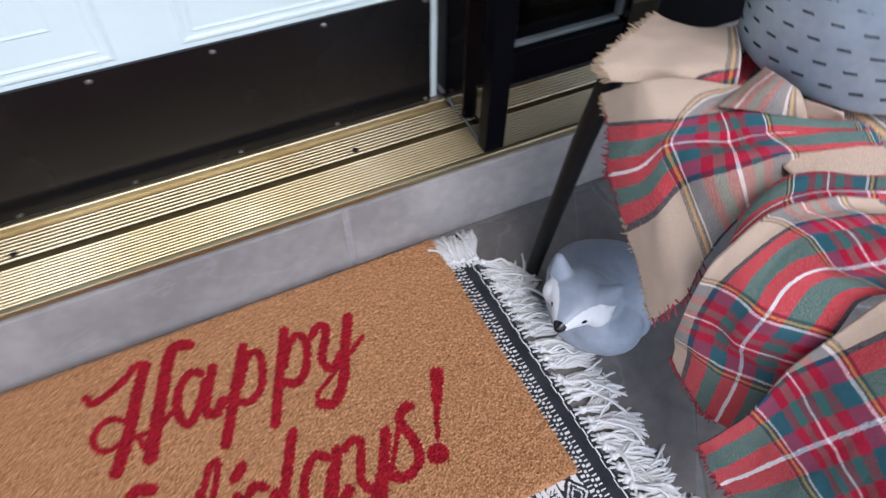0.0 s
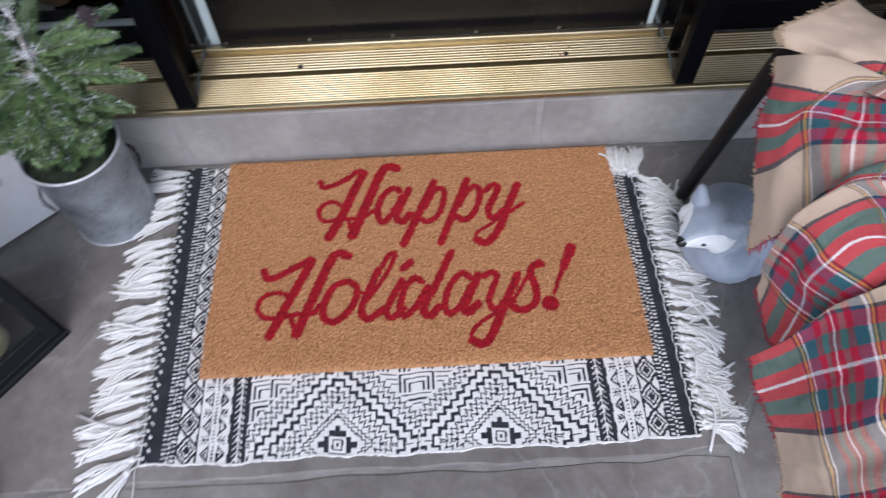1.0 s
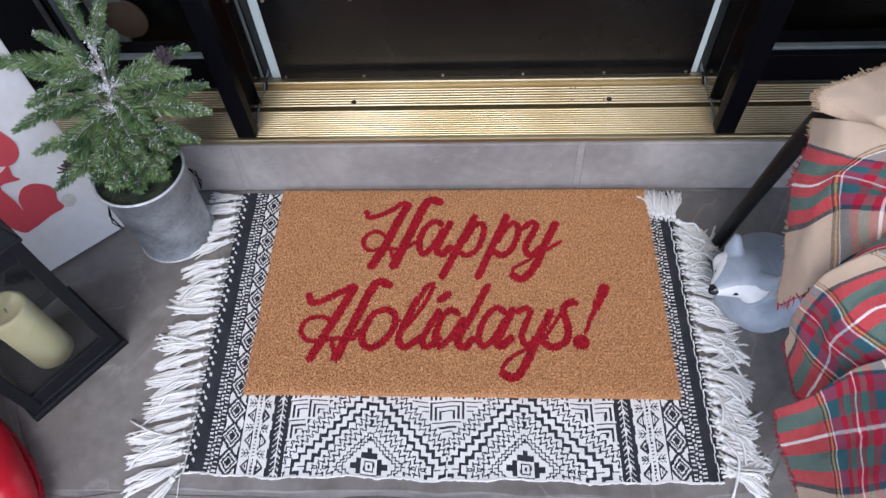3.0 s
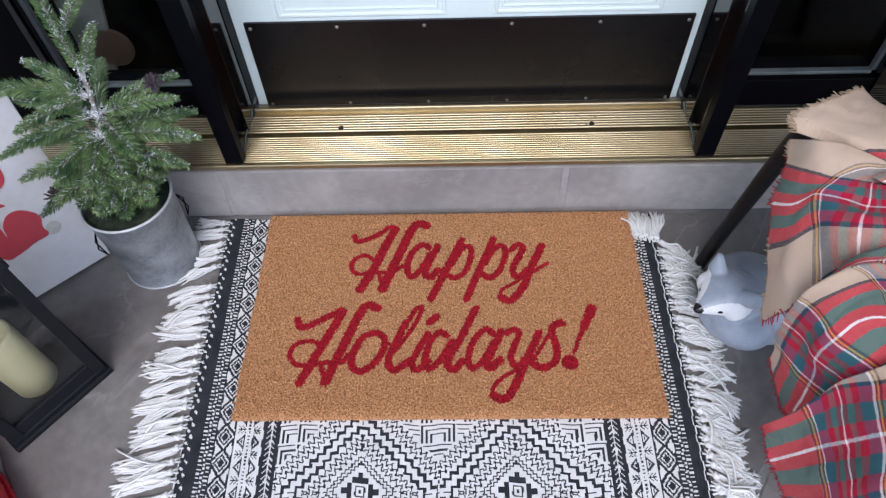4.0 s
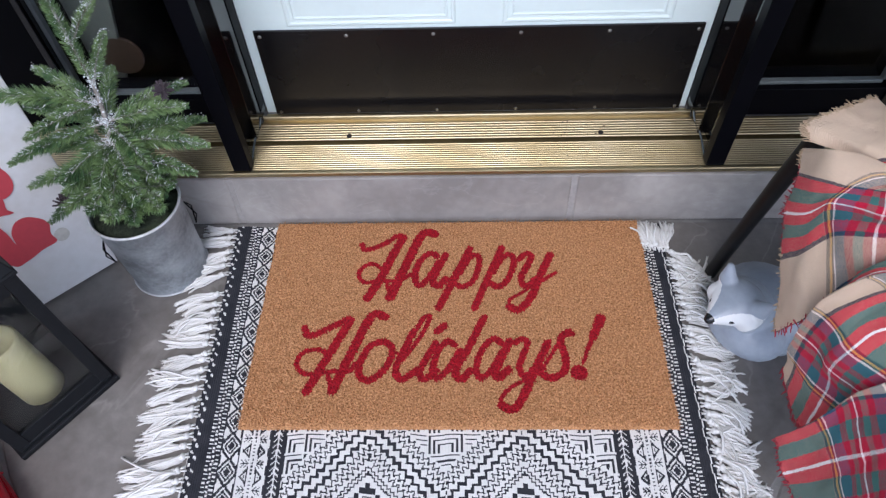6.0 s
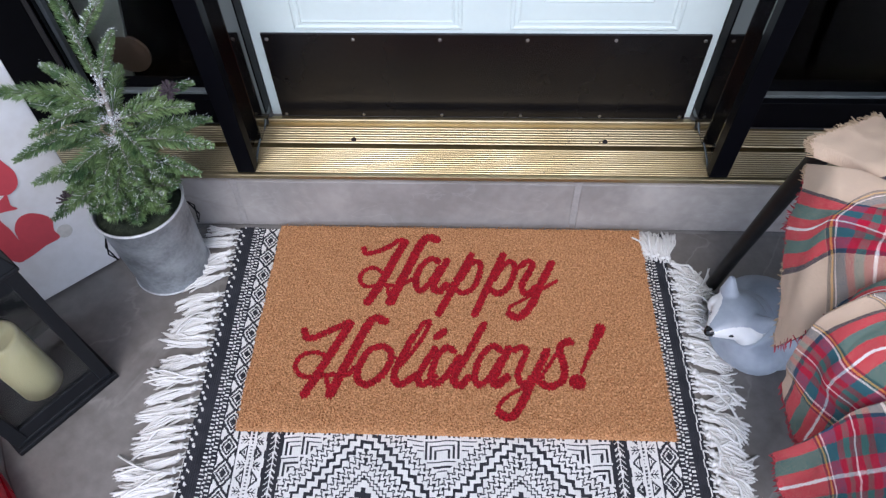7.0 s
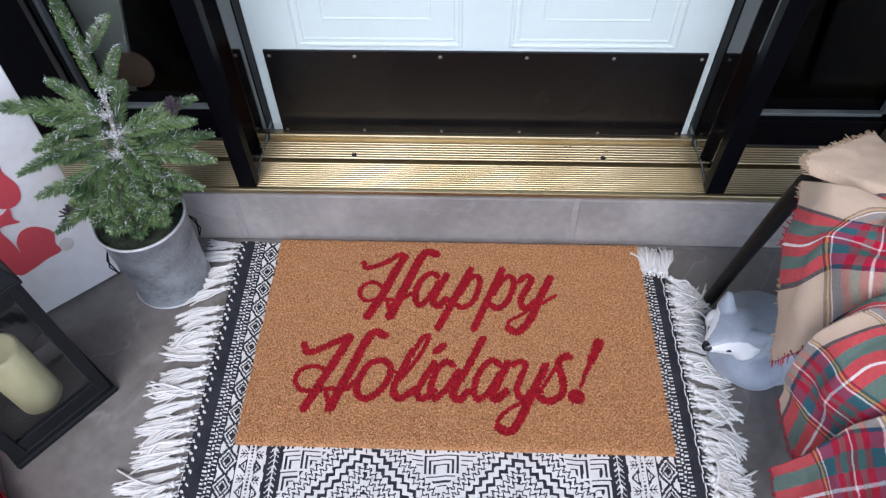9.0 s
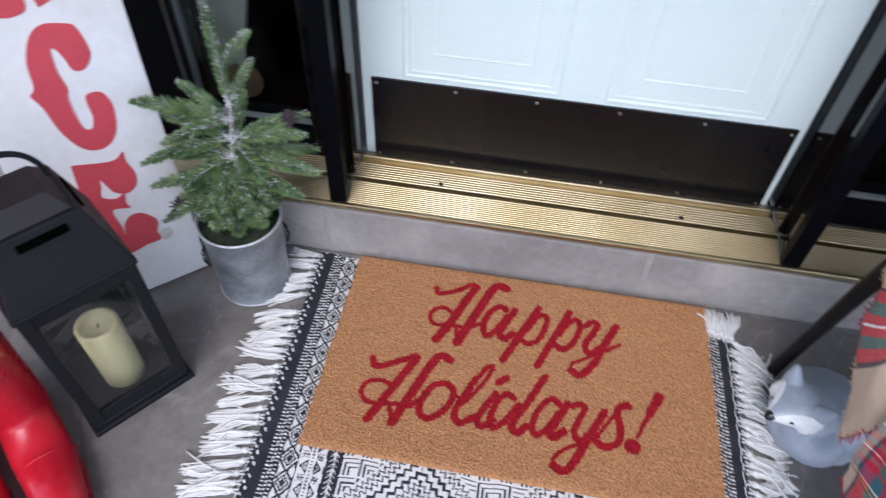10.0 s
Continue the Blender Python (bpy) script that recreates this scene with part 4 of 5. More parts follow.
# ---- soft solids ----
def blended(name, build, voxel, mats, smooth_rounds=6, parent=None, label=""):
    """One skin over overlapping solids."""
    bm = bmesh.new()
    build(bm)
    me = bpy.data.meshes.new(name)
    bm.to_mesh(me)
    bm.free()
    tmp = bpy.data.objects.new(name, me)
    scene.collection.objects.link(tmp)
    rem = tmp.modifiers.new("skin", "REMESH")
    rem.mode, rem.voxel_size = "VOXEL", voxel
    sm = tmp.modifiers.new("soften", "SMOOTH")
    sm.factor, sm.iterations = 0.5, smooth_rounds
    dg = bpy.context.evaluated_depsgraph_get()
    done = bpy.data.meshes.new_from_object(tmp.evaluated_get(dg))
    bpy.data.objects.remove(tmp)
    done.name = name
    done.materials.clear()
    for m in mats:
        done.materials.append(m)
    done.shade_smooth()
    ob = new(name, done)
    if parent is not None:
        ob.parent = parent
    if label:
        ob["label"] = label
    return ob


def ball(bm, x, y, z, rx, ry=None, rz=None, turn=None):
    m = Matrix.Translation((x, y, z))
    if turn is not None:
        m = m @ Euler([radians(a) for a in turn]).to_matrix().to_4x4()
    bmesh.ops.create_uvsphere(bm, u_segments=24, v_segments=16, radius=1, matrix=m @ Matrix.Diagonal((rx, ry or rx, rz or rx, 1)))


# ---- rubber boots ----
def boot(at, turn):
    b = thing("rubber_boot", "glossy red rubber boot standing on the slate floor", "boot", (*at, 0), group="pair of red boots", turn=turn)

    def body(bm):
        for k in range(13):
            t = k / 12
            y = 0.075 - 0.245 * t
            w = 0.040 + 0.010 * math.sin(math.pi * min(1, t * 1.1))
            hgt = 0.060 - 0.022 * t + 0.006 * math.sin(t * 9)
            ball(bm, 0, y, 0.016 + hgt * 0.62, w * (0.86 if k == 12 else 1), 0.045, hgt * 0.72)
        for k in range(16):
            z = 0.07 + 0.33 * k / 15
            ball(bm, 0, 0.045 + 0.012 * (k / 15), z, 0.051 + 0.006 * k / 15, 0.058 + 0.008 * k / 15, 0.038)

    blended("upper", body, 0.006, [RUBBER], 8, b, "glossy red rubber upper")
    out = []
    for k in range(32):
        a = 2 * math.pi * k / 32
        y = -0.05 + 0.155 * math.sin(a)
        out.append((math.cos(a) * (0.046 + 0.006 * math.sin(a - 2.6)), y))
    bm = plate(out, 0.018)
    part("sole", bm, RUBBER, b, "red rubber sole")
    seam = [(0.049 * math.cos(a), -0.060 - 0.018 * math.sin(a), 0.022 + 0.052 * math.sin(a)) for a in [math.pi * k / 16 for k in range(17)]]
    part("seam", tube(bmesh.new(), seam, 0.0018, 6), RUBBER, b, "raised rubber seam")
    cuff = [(0.0585 * math.cos(a), 0.057 + 0.067 * math.sin(a), 0.424) for a in [2 * math.pi * k / 40 for k in range(41)]]
    part("cuff", tube(bmesh.new(), cuff, 0.005, 8, cap=False), RUBBER, b, smooth=True)
    return b


first_boot = boot((-0.457, -0.533), 49)
copy_thing(first_boot, pose(-0.522, -0.632, 0, 0, 0, 52))


# ---- fox ----
def fox():
    def body(bm):
        ball(bm, 0.005, 0.02, 0.048, 0.082, 0.080, 0.052)
        ball(bm, 0.02, 0.045, 0.05, 0.075, 0.06, 0.05)
        ball(bm, 0.0, -0.030, 0.066, 0.058, 0.052, 0.052)
        ball(bm, 0.020, -0.040, 0.030, 0.058, 0.046, 0.034)
        ball(bm, 0.035, -0.030, 0.040, 0.060, 0.056, 0.044)
        ball(bm, 0.0, -0.048, 0.098, 0.050, 0.040, 0.036)
        for k in range(11):
            t = k / 10
            ball(bm, 0, -0.062 - 0.044 * t, 0.099 - 0.003 * t, 0.046 - 0.036 * t, 0.016, 0.032 - 0.021 * t)
        for s in (-1, 1):
            ball(bm, s * 0.033, -0.060, 0.092, 0.019, 0.020, 0.022)
            for k in range(10):
                t = k / 9
                ball(bm, s * (0.031 + 0.015 * t), -0.050 + 0.008 * t, 0.120 + 0.027 * t, 0.021 * (1 - 0.70 * t), 0.013 * (1 - 0.55 * t), 0.012 * (1 - 0.6 * t))
        for k in range(10):
            a = radians(-20 + 24 * k)
            ball(bm, 0.066 * math.cos(a) + 0.01, 0.02 + 0.062 * math.sin(a), 0.030, 0.026 - 0.0012 * k)

    ob = blended("fox_statue", body, 0.0020, [FOX, FOX_WHITE, FOX_BLACK], 8)
    for p in ob.data.polygons:
        x, y, z = p.center
        fx, fy = abs(x) - 0.029, z - 0.1005
        a, b = fx * 0.86 + fy * 0.51, -fx * 0.51 + fy * 0.86
        leaf = max(0.0, 1 - (a / 0.036) ** 2)
        if y < -0.045 and abs(x) > 0.005 and z < 0.1225 and abs(b) < 0.0185 * leaf:
            p.material_index = 1
        if (abs(x) - 0.025) ** 2 + (z - 0.1015) ** 2 < 0.0028 ** 2 and y < -0.05:
            p.material_index = 2
        if Vector((x, y + 0.117, z - 0.099)).length < 0.0105:
            p.material_index = 2
    ob.matrix_world = pose(0.930, -0.230, 0.0, 0, 0, -61) @ Matrix.Diagonal((1.06, 1.06, 0.98, 1))
    return tagged(ob, "grey ceramic fox figurine with white cheeks and black nose", "figurine")


fox()


# ---- stool with blanket and planter ----
SEAT_Z = 0.452


def stool():
    st = thing("stool", "black painted wooden stool half hidden under a plaid blanket", "stool", (1.085, -0.425, 0))
    bm = boxed(-0.070, 0.205, -0.195, 0.200, SEAT_Z - 0.036, SEAT_Z - 0.004, bevel=0.010)
    part("seat", bm, WOOD_BLACK, st)
    for sx in (-1, 1):
        for sy in (-1, 1):
            if sx < 0 and sy < 0:
                pts = [(-0.125, -0.28, 0.0), (-0.118, -0.25, 0.14), (-0.11, -0.22, 0.30), (-0.10, -0.20, SEAT_Z - 0.075), (-0.09, -0.18, SEAT_Z - 0.038)]
                part("leg", tube(bmesh.new(), pts, [0.0135, 0.0175, 0.0215, 0.0225, 0.016], 16), WOOD_BLACK, st, smooth=True)
                continue
            pts = [(sx * 0.195, sy * 0.298, 0.0), (sx * 0.185, sy * 0.287, 0.14), (sx * 0.173, sy * 0.272, 0.30), (sx * 0.164, sy * 0.258, SEAT_Z - 0.045), (sx * 0.160, sy * 0.252, SEAT_Z - 0.020)]
            part("leg", tube(bmesh.new(), pts, [0.0115, 0.0128, 0.0145, 0.0155, 0.0155], 16), WOOD_BLACK, st, smooth=True)
    for sy in (-1, 1):
        part("apron", boxed(-0.12, 0.12, sy * 0.15 - 0.009, sy * 0.15 + 0.009, SEAT_Z - 0.082, SEAT_Z - 0.033, bevel=0.002), WOOD_BLACK, st)
    return st


stool()


def plaid():
    m = bpy.data.materials.new("plaid_wool")
    m.use_nodes = True
    n, l = m.node_tree.nodes, m.node_tree.links
    p = n["Principled BSDF"]
    uv = n.new("ShaderNodeUVMap")
    sep = n.new("ShaderNodeSeparateXYZ")
    # loose, wandering yarns
    stray, shift, moved = n.new("ShaderNodeTexNoise"), n.new("ShaderNodeVectorMath"), n.new("ShaderNodeVectorMath")
    stray.inputs["Scale"].default_value, stray.inputs["Detail"].default_value = 520, 3
    l.new(uv.outputs[0], stray.inputs["Vector"])
    shift.operation, moved.operation = "MULTIPLY_ADD", "ADD"
    shift.inputs[1].default_value, shift.inputs[2].default_value = (0.0046,) * 3, (-0.0023,) * 3
    l.new(stray.outputs["Color"], shift.inputs[0])
    l.new(uv.outputs[0], moved.inputs[0])
    l.new(shift.outputs[0], moved.inputs[1])
    l.new(moved.outputs[0], sep.inputs[0])
    beige, dark, red, green = (0.62, 0.46, 0.33), (0.045, 0.036, 0.055), (0.60, 0.018, 0.046), (0.052, 0.150, 0.132)
    white, blue, crimson, gold = (0.92, 0.84, 0.82), (0.013, 0.092, 0.155), (0.34, 0.004, 0.036), (0.76, 0.42, 0.09)
    setts = [
        [(0.0, beige), (0.27, dark), (0.30, red), (0.385, green), (0.475, red), (0.542, white), (0.559, red), (0.63, green), (0.72, red), (0.80, dark), (0.835, beige)],
        [(0.0, beige), (0.228, dark), (0.243, gold), (0.256, dark), (0.27, white), (0.283, blue), (0.36, crimson), (0.405, green), (0.445, crimson), (0.474, white), (0.487, crimson), (0.52, green), (0.56, crimson), (0.605, blue), (0.675, white), (0.688, dark), (0.703, gold), (0.716, dark), (0.735, beige)],
    ]
    periods = [0.235, 0.30]
    colours = []
    for axis, stops, period in zip("YX", setts, periods):
        div = n.new("ShaderNodeMath")
        div.operation = "DIVIDE"
        div.inputs[1].default_value = period
        l.new(sep.outputs[axis], div.inputs[0])
        fr = n.new("ShaderNodeMath")
        fr.operation = "FRACT"
        l.new(div.outputs[0], fr.inputs[0])
        ramp = n.new("ShaderNodeValToRGB")
        ramp.color_ramp.interpolation = "CONSTANT"
        el = ramp.color_ramp.elements
        el[0].position, el[0].color = 0.0, (*stops[0][1], 1)
        el[1].position, el[1].color = stops[1][0], (*stops[1][1], 1)
        for pos, c in stops[2:]:
            e = el.new(pos)
            e.color = (*c, 1)
        l.new(fr.outputs[0], ramp.inputs[0])
        colours.append(ramp.outputs[0])
        place = fr.outputs[0]
    # twill: warp and weft show by turns along fine diagonals
    s = n.new("ShaderNodeMath")
    s.operation = "ADD"
    l.new(sep.outputs["X"], s.inputs[0])
    l.new(sep.outputs["Y"], s.inputs[1])
    k = n.new("ShaderNodeMath")
    k.operation = "MULTIPLY"
    k.inputs[1].default_value = 2 * math.pi / 0.0027
    l.new(s.outputs[0], k.inputs[0])
    w = n.new("ShaderNodeMath")
    w.operation = "SINE"
    l.new(k.outputs[0], w.inputs[0])
    r = n.new("ShaderNodeMapRange")
    r.inputs[1].default_value, r.inputs[2].default_value, r.inputs[3].default_value, r.inputs[4].default_value = -1, 1, -0.34, 0.30
    l.new(w.outputs[0], r.inputs[0])
    # the ground of the warp is finer than its striped part
    d = n.new("ShaderNodeMath")
    d.operation = "COMPARE"
    d.inputs[1].default_value, d.inputs[2].default_value = 0.4815, 0.2535
    l.new(place, d.inputs[0])
    lo = n.new("ShaderNodeMapRange")
    lo.inputs[3].default_value, lo.inputs[4].default_value = 0.07, 0.52
    l.new(d.outputs[0], lo.inputs[0])
    sway = n.new("ShaderNodeMath")
    sway.operation = "ADD"
    l.new(lo.outputs[0], sway.inputs[0])
    l.new(r.outputs[0], sway.inputs[1])
    r = sway
    mix = n.new("ShaderNodeMixRGB")
    l.new(r.outputs[0], mix.inputs[0])
    l.new(colours[0], mix.inputs[1])
    l.new(colours[1], mix.inputs[2])
    noise_tex = n.new("ShaderNodeTexNoise")
    noise_tex.inputs["Scale"].default_value = 300
    hs = n.new("ShaderNodeMapRange")
    hs.inputs[3].default_value, hs.inputs[4].default_value = 0.74, 1.50
    l.new(noise_tex.outputs[0], hs.inputs[0])
    val = n.new("ShaderNodeHueSaturation")
    val.inputs["Saturation"].default_value = 1.0
    l.new(hs.outputs[0], val.inputs["Value"])
    l.new(mix.outputs[0], val.inputs["Color"])
    l.new(val.outputs[0], p.inputs["Base Color"])
    p.inputs["Roughness"].default_value = 0.95
    p.inputs["Specular IOR Level"].default_value = 0.15
    p.inputs["Sheen Weight"].default_value = 0.08
    b = n.new("ShaderNodeBump")
    b.inputs["Strength"].default_value, b.inputs["Distance"].default_value = 0.55, 0.0009
    l.new(w.outputs[0], b.inputs["Height"])
    l.new(b.outputs[0], p.inputs["Normal"])
    return m


PLAID = plaid()


def spline_weights(x):
    """Weights of the four neighbours for a smooth line through given points."""
    return (0.5 * (-x + 2 * x * x - x ** 3), 0.5 * (2 - 5 * x * x + 3 * x ** 3), 0.5 * (x + 4 * x * x - 3 * x ** 3), 0.5 * (-x * x + x ** 3))


def on_net(net, a, b):
    """The point of the smooth sheet through a net of points; a runs over its rows, b over its columns, both 0 to 1."""
    rows, cols = len(net), len(net[0])

    def pick(t, count):
        f = min(max(t, 0.0), 1.0) * (count - 1)
        k = min(int(f), count - 2)
        return [(min(max(k + d - 1, 0), count - 1), w) for d, w in enumerate(spline_weights(f - k))]

    out = Vector((0, 0, 0))
    for r, wr in pick(a, rows):
        for c, wc in pick(b, cols):
            out += wr * wc * Vector(net[r][c])
    return out


def along(stops, t):
    f = min(max(t, 0.0), 1.0) * (len(stops) - 1)
    k = min(int(f), len(stops) - 2)
    return stops[k] + (stops[k + 1] - stops[k]) * (f - k)


def sheet(name, net, v_rows, u_cols, parent, label="", n=(70, 70), ripple=0.003, pleats=(), seed=0, thick=0.003, frays=()):
    """A draped fold of the blanket: a smooth sheet with pleats and ripples; v_rows and u_cols place the weave on it.
    pleats: (across rows or columns, how many, depth, from, to) of soft ridges. frays: edges with loose threads."""
    nr, nc = n
    grid = [[on_net(net, i / nr, j / nc) for j in range(nc + 1)] for i in range(nr + 1)]
    lifted = [[None] * (nc + 1) for _ in range(nr + 1)]
    for i in range(nr + 1):
        for j in range(nc + 1):
            p = grid[i][j]
            da = grid[min(i + 1, nr)][j] - grid[max(i - 1, 0)][j]
            db = grid[i][min(j + 1, nc)] - grid[i][max(j - 1, 0)]
            out = da.cross(db)
            out = out.normalized() if out.length > 1e-12 else Vector((-0.6, 0, 0.8))
            if out.dot(Vector((-0.45, -0.35, 0.8))) < 0:
                out = -out
            a, b = i / nr, j / nc
            lift = ripple * (noise.noise(p * 17 + Vector((seed, seed * 2, 0))) + 0.45 * noise.noise(p * 46 + Vector((seed, 3, 5))))
            for over_rows, count, depth, lo, hi in pleats:
                x, y = (a, b) if over_rows else (b, a)
                fade = max(0.0, min(1.0, (y - lo) / max(1e-6, hi - lo)))
                wander = 0.35 * noise.noise(Vector((x * 2.0, y * 2.5, seed + 7)))
                q = math.sin(2 * math.pi * (count * (x + 0.10 * wander) + 0.15 * seed) + 1.6 * y)
                lift += depth * fade * (abs(q) ** 0.7 * (1 if q > 0 else -1)) * math.sin(math.pi * min(1.0, 0.08 + 0.92 * x)) ** 0.5
            lifted[i][j] = p + out * lift
    bm = bmesh.new()
    layer = bm.loops.layers.uv.new("weave")
    verts = [[bm.verts.new(p) for p in row] for row in lifted]
    for i in range(nr):
        for j in range(nc):
            f = bm.faces.new((verts[i][j], verts[i + 1][j], verts[i + 1][j + 1], verts[i][j + 1]))
            f.smooth = True
            for lp, (x, y) in zip(f.loops, ((i, j), (i + 1, j), (i + 1, j + 1), (i, j + 1))):
                lp[layer].uv = (along(u_cols, y / nc) if not isinstance(u_cols[0], tuple) else along([along(list(q), y / nc) for q in u_cols], x / nr), along(v_rows, x / nr) if not isinstance(v_rows[0], tuple) else along([along(list(q), y / nc) for q in v_rows], x / nr))
    ob = part(name, bm, PLAID, parent, label)
    sol = ob.modifiers.new("cloth", "SOLIDIFY")
    sol.thickness, sol.offset = thick, 0
    r = random.Random(seed + 90)
    for edge, lo, hi, count, mat in frays:
        bm = bmesh.new()
        count = int(count * 1.6)
        for k in range(count):
            t = lo + (hi - lo) * (k + r.random()) / count
            if edge == "first column":
                p, q = lifted[round(t * nr)][0], lifted[round(t * nr)][2]
            elif edge == "first row":
                p, q = lifted[0][round(t * nc)], lifted[2][round(t * nc)]
            else:
                p, q = lifted[nr][round(t * nc)], lifted[nr - 2][round(t * nc)]
            d = (p - q).normalized()
            d = (d + Vector((r.gauss(0, 0.28), r.gauss(0, 0.28), r.gauss(0, 0.22)))).normalized()
            p = p + Vector((r.gauss(0, 0.0015), r.gauss(0, 0.0015), r.gauss(0, 0.0015)))
            tube(bm, [p - d * 0.004, p + d * 0.003, p + d * r.uniform(0.004, 0.010) + Vector((0, 0, -0.001))], [0.0010, 0.0009, 0.0005], 4)
        part("frayed_edge", bm, mat, ob, "short frayed wool threads")
    return ob


RED_THREAD = material("red_wool_thread", (0.40, 0.03, 0.05), 0.95)
# nets of the folds: rows run with the bands, columns with the distance from the frayed end
FLAP = [
    [(0.892, -0.190, 0.412), (0.890, -0.243, 0.462), (0.926, -0.262, 0.468), (0.957, -0.295, 0.470), (0.984, -0.322, 0.476), (1.020, -0.390, 0.482)],
    [(0.886, -0.218, 0.391), (0.880, -0.269, 0.435), (0.896, -0.300, 0.456), (0.934, -0.314, 0.460), (0.964, -0.335, 0.468), (1.022, -0.400, 0.480)],
    [(0.872, -0.259, 0.349), (0.866, -0.299, 0.395), (0.876, -0.317, 0.440), (0.926, -0.348, 0.452), (0.955, -0.368, 0.466), (1.032, -0.416, 0.478)],
    [(0.860, -0.319, 0.319), (0.854, -0.350, 0.377), (0.878, -0.356, 0.420), (0.903, -0.385, 0.448), (0.964, -0.389, 0.452), (1.052, -0.419, 0.464)],
    [(0.849, -0.408, 0.258), (0.843, -0.430, 0.332), (0.874, -0.417, 0.378), (0.900, -0.417, 0.425), (0.971, -0.408, 0.440), (1.069, -0.423, 0.452)],
]
MIDDLE = [
    [(0.872, -0.439, 0.201), (0.885, -0.477, 0.162), (0.897, -0.511, 0.142), (0.900, -0.567, 0.185)],
    [(0.860, -0.436, 0.242), (0.868, -0.476, 0.251), (0.880, -0.510, 0.260), (0.890, -0.554, 0.291)],
    [(0.848, -0.438, 0.309), (0.858, -0.469, 0.319), (0.870, -0.499, 0.322), (0.888, -0.546, 0.346)],
    [(0.842, -0.441, 0.377), (0.852, -0.474, 0.386), (0.872, -0.499, 0.381), (0.895, -0.549, 0.389)],
    [(0.846, -0.444, 0.416), (0.862, -0.473, 0.424), (0.884, -0.496, 0.420), (0.910, -0.543, 0.426)],
    [(0.870, -0.458, 0.478), (0.884, -0.484, 0.470), (0.905, -0.506, 0.447), (0.930, -0.545, 0.430)],
    [(0.917, -0.472, 0.485), (0.922, -0.500, 0.482), (0.927, -0.528, 0.470), (0.955, -0.560, 0.434)],
    [(0.961, -0.490, 0.485), (0.960, -0.515, 0.482), (0.957, -0.541, 0.475), (0.974, -0.574, 0.440)],
]
FRONT = [
    [(0.843, -0.531, 0.170), (0.848, -0.541, 0.225), (0.852, -0.549, 0.286), (0.862, -0.547, 0.348), (0.876, -0.551, 0.395), (0.905, -0.559, 0.456), (0.955, -0.570, 0.478)],
    [(0.855, -0.572, 0.137), (0.856, -0.588, 0.210), (0.858, -0.599, 0.270), (0.864, -0.610, 0.322), (0.876, -0.624, 0.386), (0.900, -0.634, 0.422), (0.945, -0.645, 0.460)],
    [(0.868, -0.622, 0.122), (0.866, -0.646, 0.195), (0.864, -0.666, 0.261), (0.868, -0.674, 0.306), (0.880, -0.677, 0.355), (0.900, -0.675, 0.390), (0.945, -0.688, 0.440)],
    [(0.872, -0.673, 0.099), (0.870, -0.694, 0.171), (0.868, -0.710, 0.229), (0.874, -0.715, 0.273), (0.885, -0.720, 0.329), (0.905, -0.717, 0.368), (0.950, -0.728, 0.420)],
    [(0.876, -0.710, 0.064), (0.874, -0.728, 0.142), (0.872, -0.743, 0.204), (0.878, -0.750, 0.253), (0.890, -0.750, 0.311), (0.910, -0.746, 0.354), (0.955, -0.758, 0.405)],
]
CORNER = [
    [(0.982, -0.148, 0.470), (0.999, -0.196, 0.474), (1.037, -0.222, 0.480)],
    [(0.925, -0.171, 0.466), (0.954, -0.228, 0.478), (0.998, -0.268, 0.486)],
    [(0.884, -0.181, 0.452), (0.925, -0.243, 0.474), (0.978, -0.291, 0.484)],
    [(0.883, -0.209, 0.444), (0.926, -0.256, 0.460), (0.970, -0.300, 0.470)],
]
PEAK = [
    [(0.937, -0.314, 0.466), (0.952, -0.341, 0.475), (0.991, -0.375, 0.478)],
    [(0.969, -0.310, 0.480), (0.959, -0.342, 0.495), (0.985, -0.367, 0.492)],
    [(0.996, -0.306, 0.490), (0.984, -0.335, 0.500), (0.991, -0.353, 0.495)],
]
TUCK = [
    [(0.872, -0.429, 0.440), (0.909, -0.421, 0.462), (0.942, -0.434, 0.474), (0.991, -0.471, 0.480)],
    [(0.866, -0.435, 0.425), (0.879, -0.441, 0.466), (0.918, -0.453, 0.480), (0.967, -0.486, 0.488)],
    [(0.865, -0.437, 0.388), (0.868, -0.456, 0.450), (0.914, -0.465, 0.468), (0.967, -0.494, 0.476)],
]
UNDER = [
    [(0.990, -0.215, 0.450), (1.070, -0.195, 0.460), (1.200, -0.150, 0.462), (1.330, -0.120, 0.440)],
    [(0.955, -0.330, 0.450), (1.070, -0.280, 0.462), (1.200, -0.250, 0.464), (1.340, -0.250, 0.430)],
    [(0.950, -0.500, 0.440), (1.070, -0.500, 0.462), (1.200, -0.460, 0.464), (1.340, -0.460, 0.430)],
    [(0.925, -0.600, 0.405), (1.060, -0.640, 0.455), (1.200, -0.700, 0.455), (1.330, -0.680, 0.420)],
    [(0.925, -0.740, 0.330), (1.040, -0.760, 0.430), (1.200, -0.770, 0.440), (1.330, -0.760, 0.400)],
]
blanket = thing("blanket", "fringed red green and beige plaid wool blanket draped over the stool", "blanket", (1.0, -0.4, SEAT_Z))
blanket.matrix_world = Matrix.Identity(4)
sheet("seat_fold", UNDER, [0.00, 0.11, 0.32, 0.45, 0.58], [0.02, 0.08, 0.22, 0.36], blanket, "part lying on the seat", n=(50, 40), ripple=0.004, seed=4)
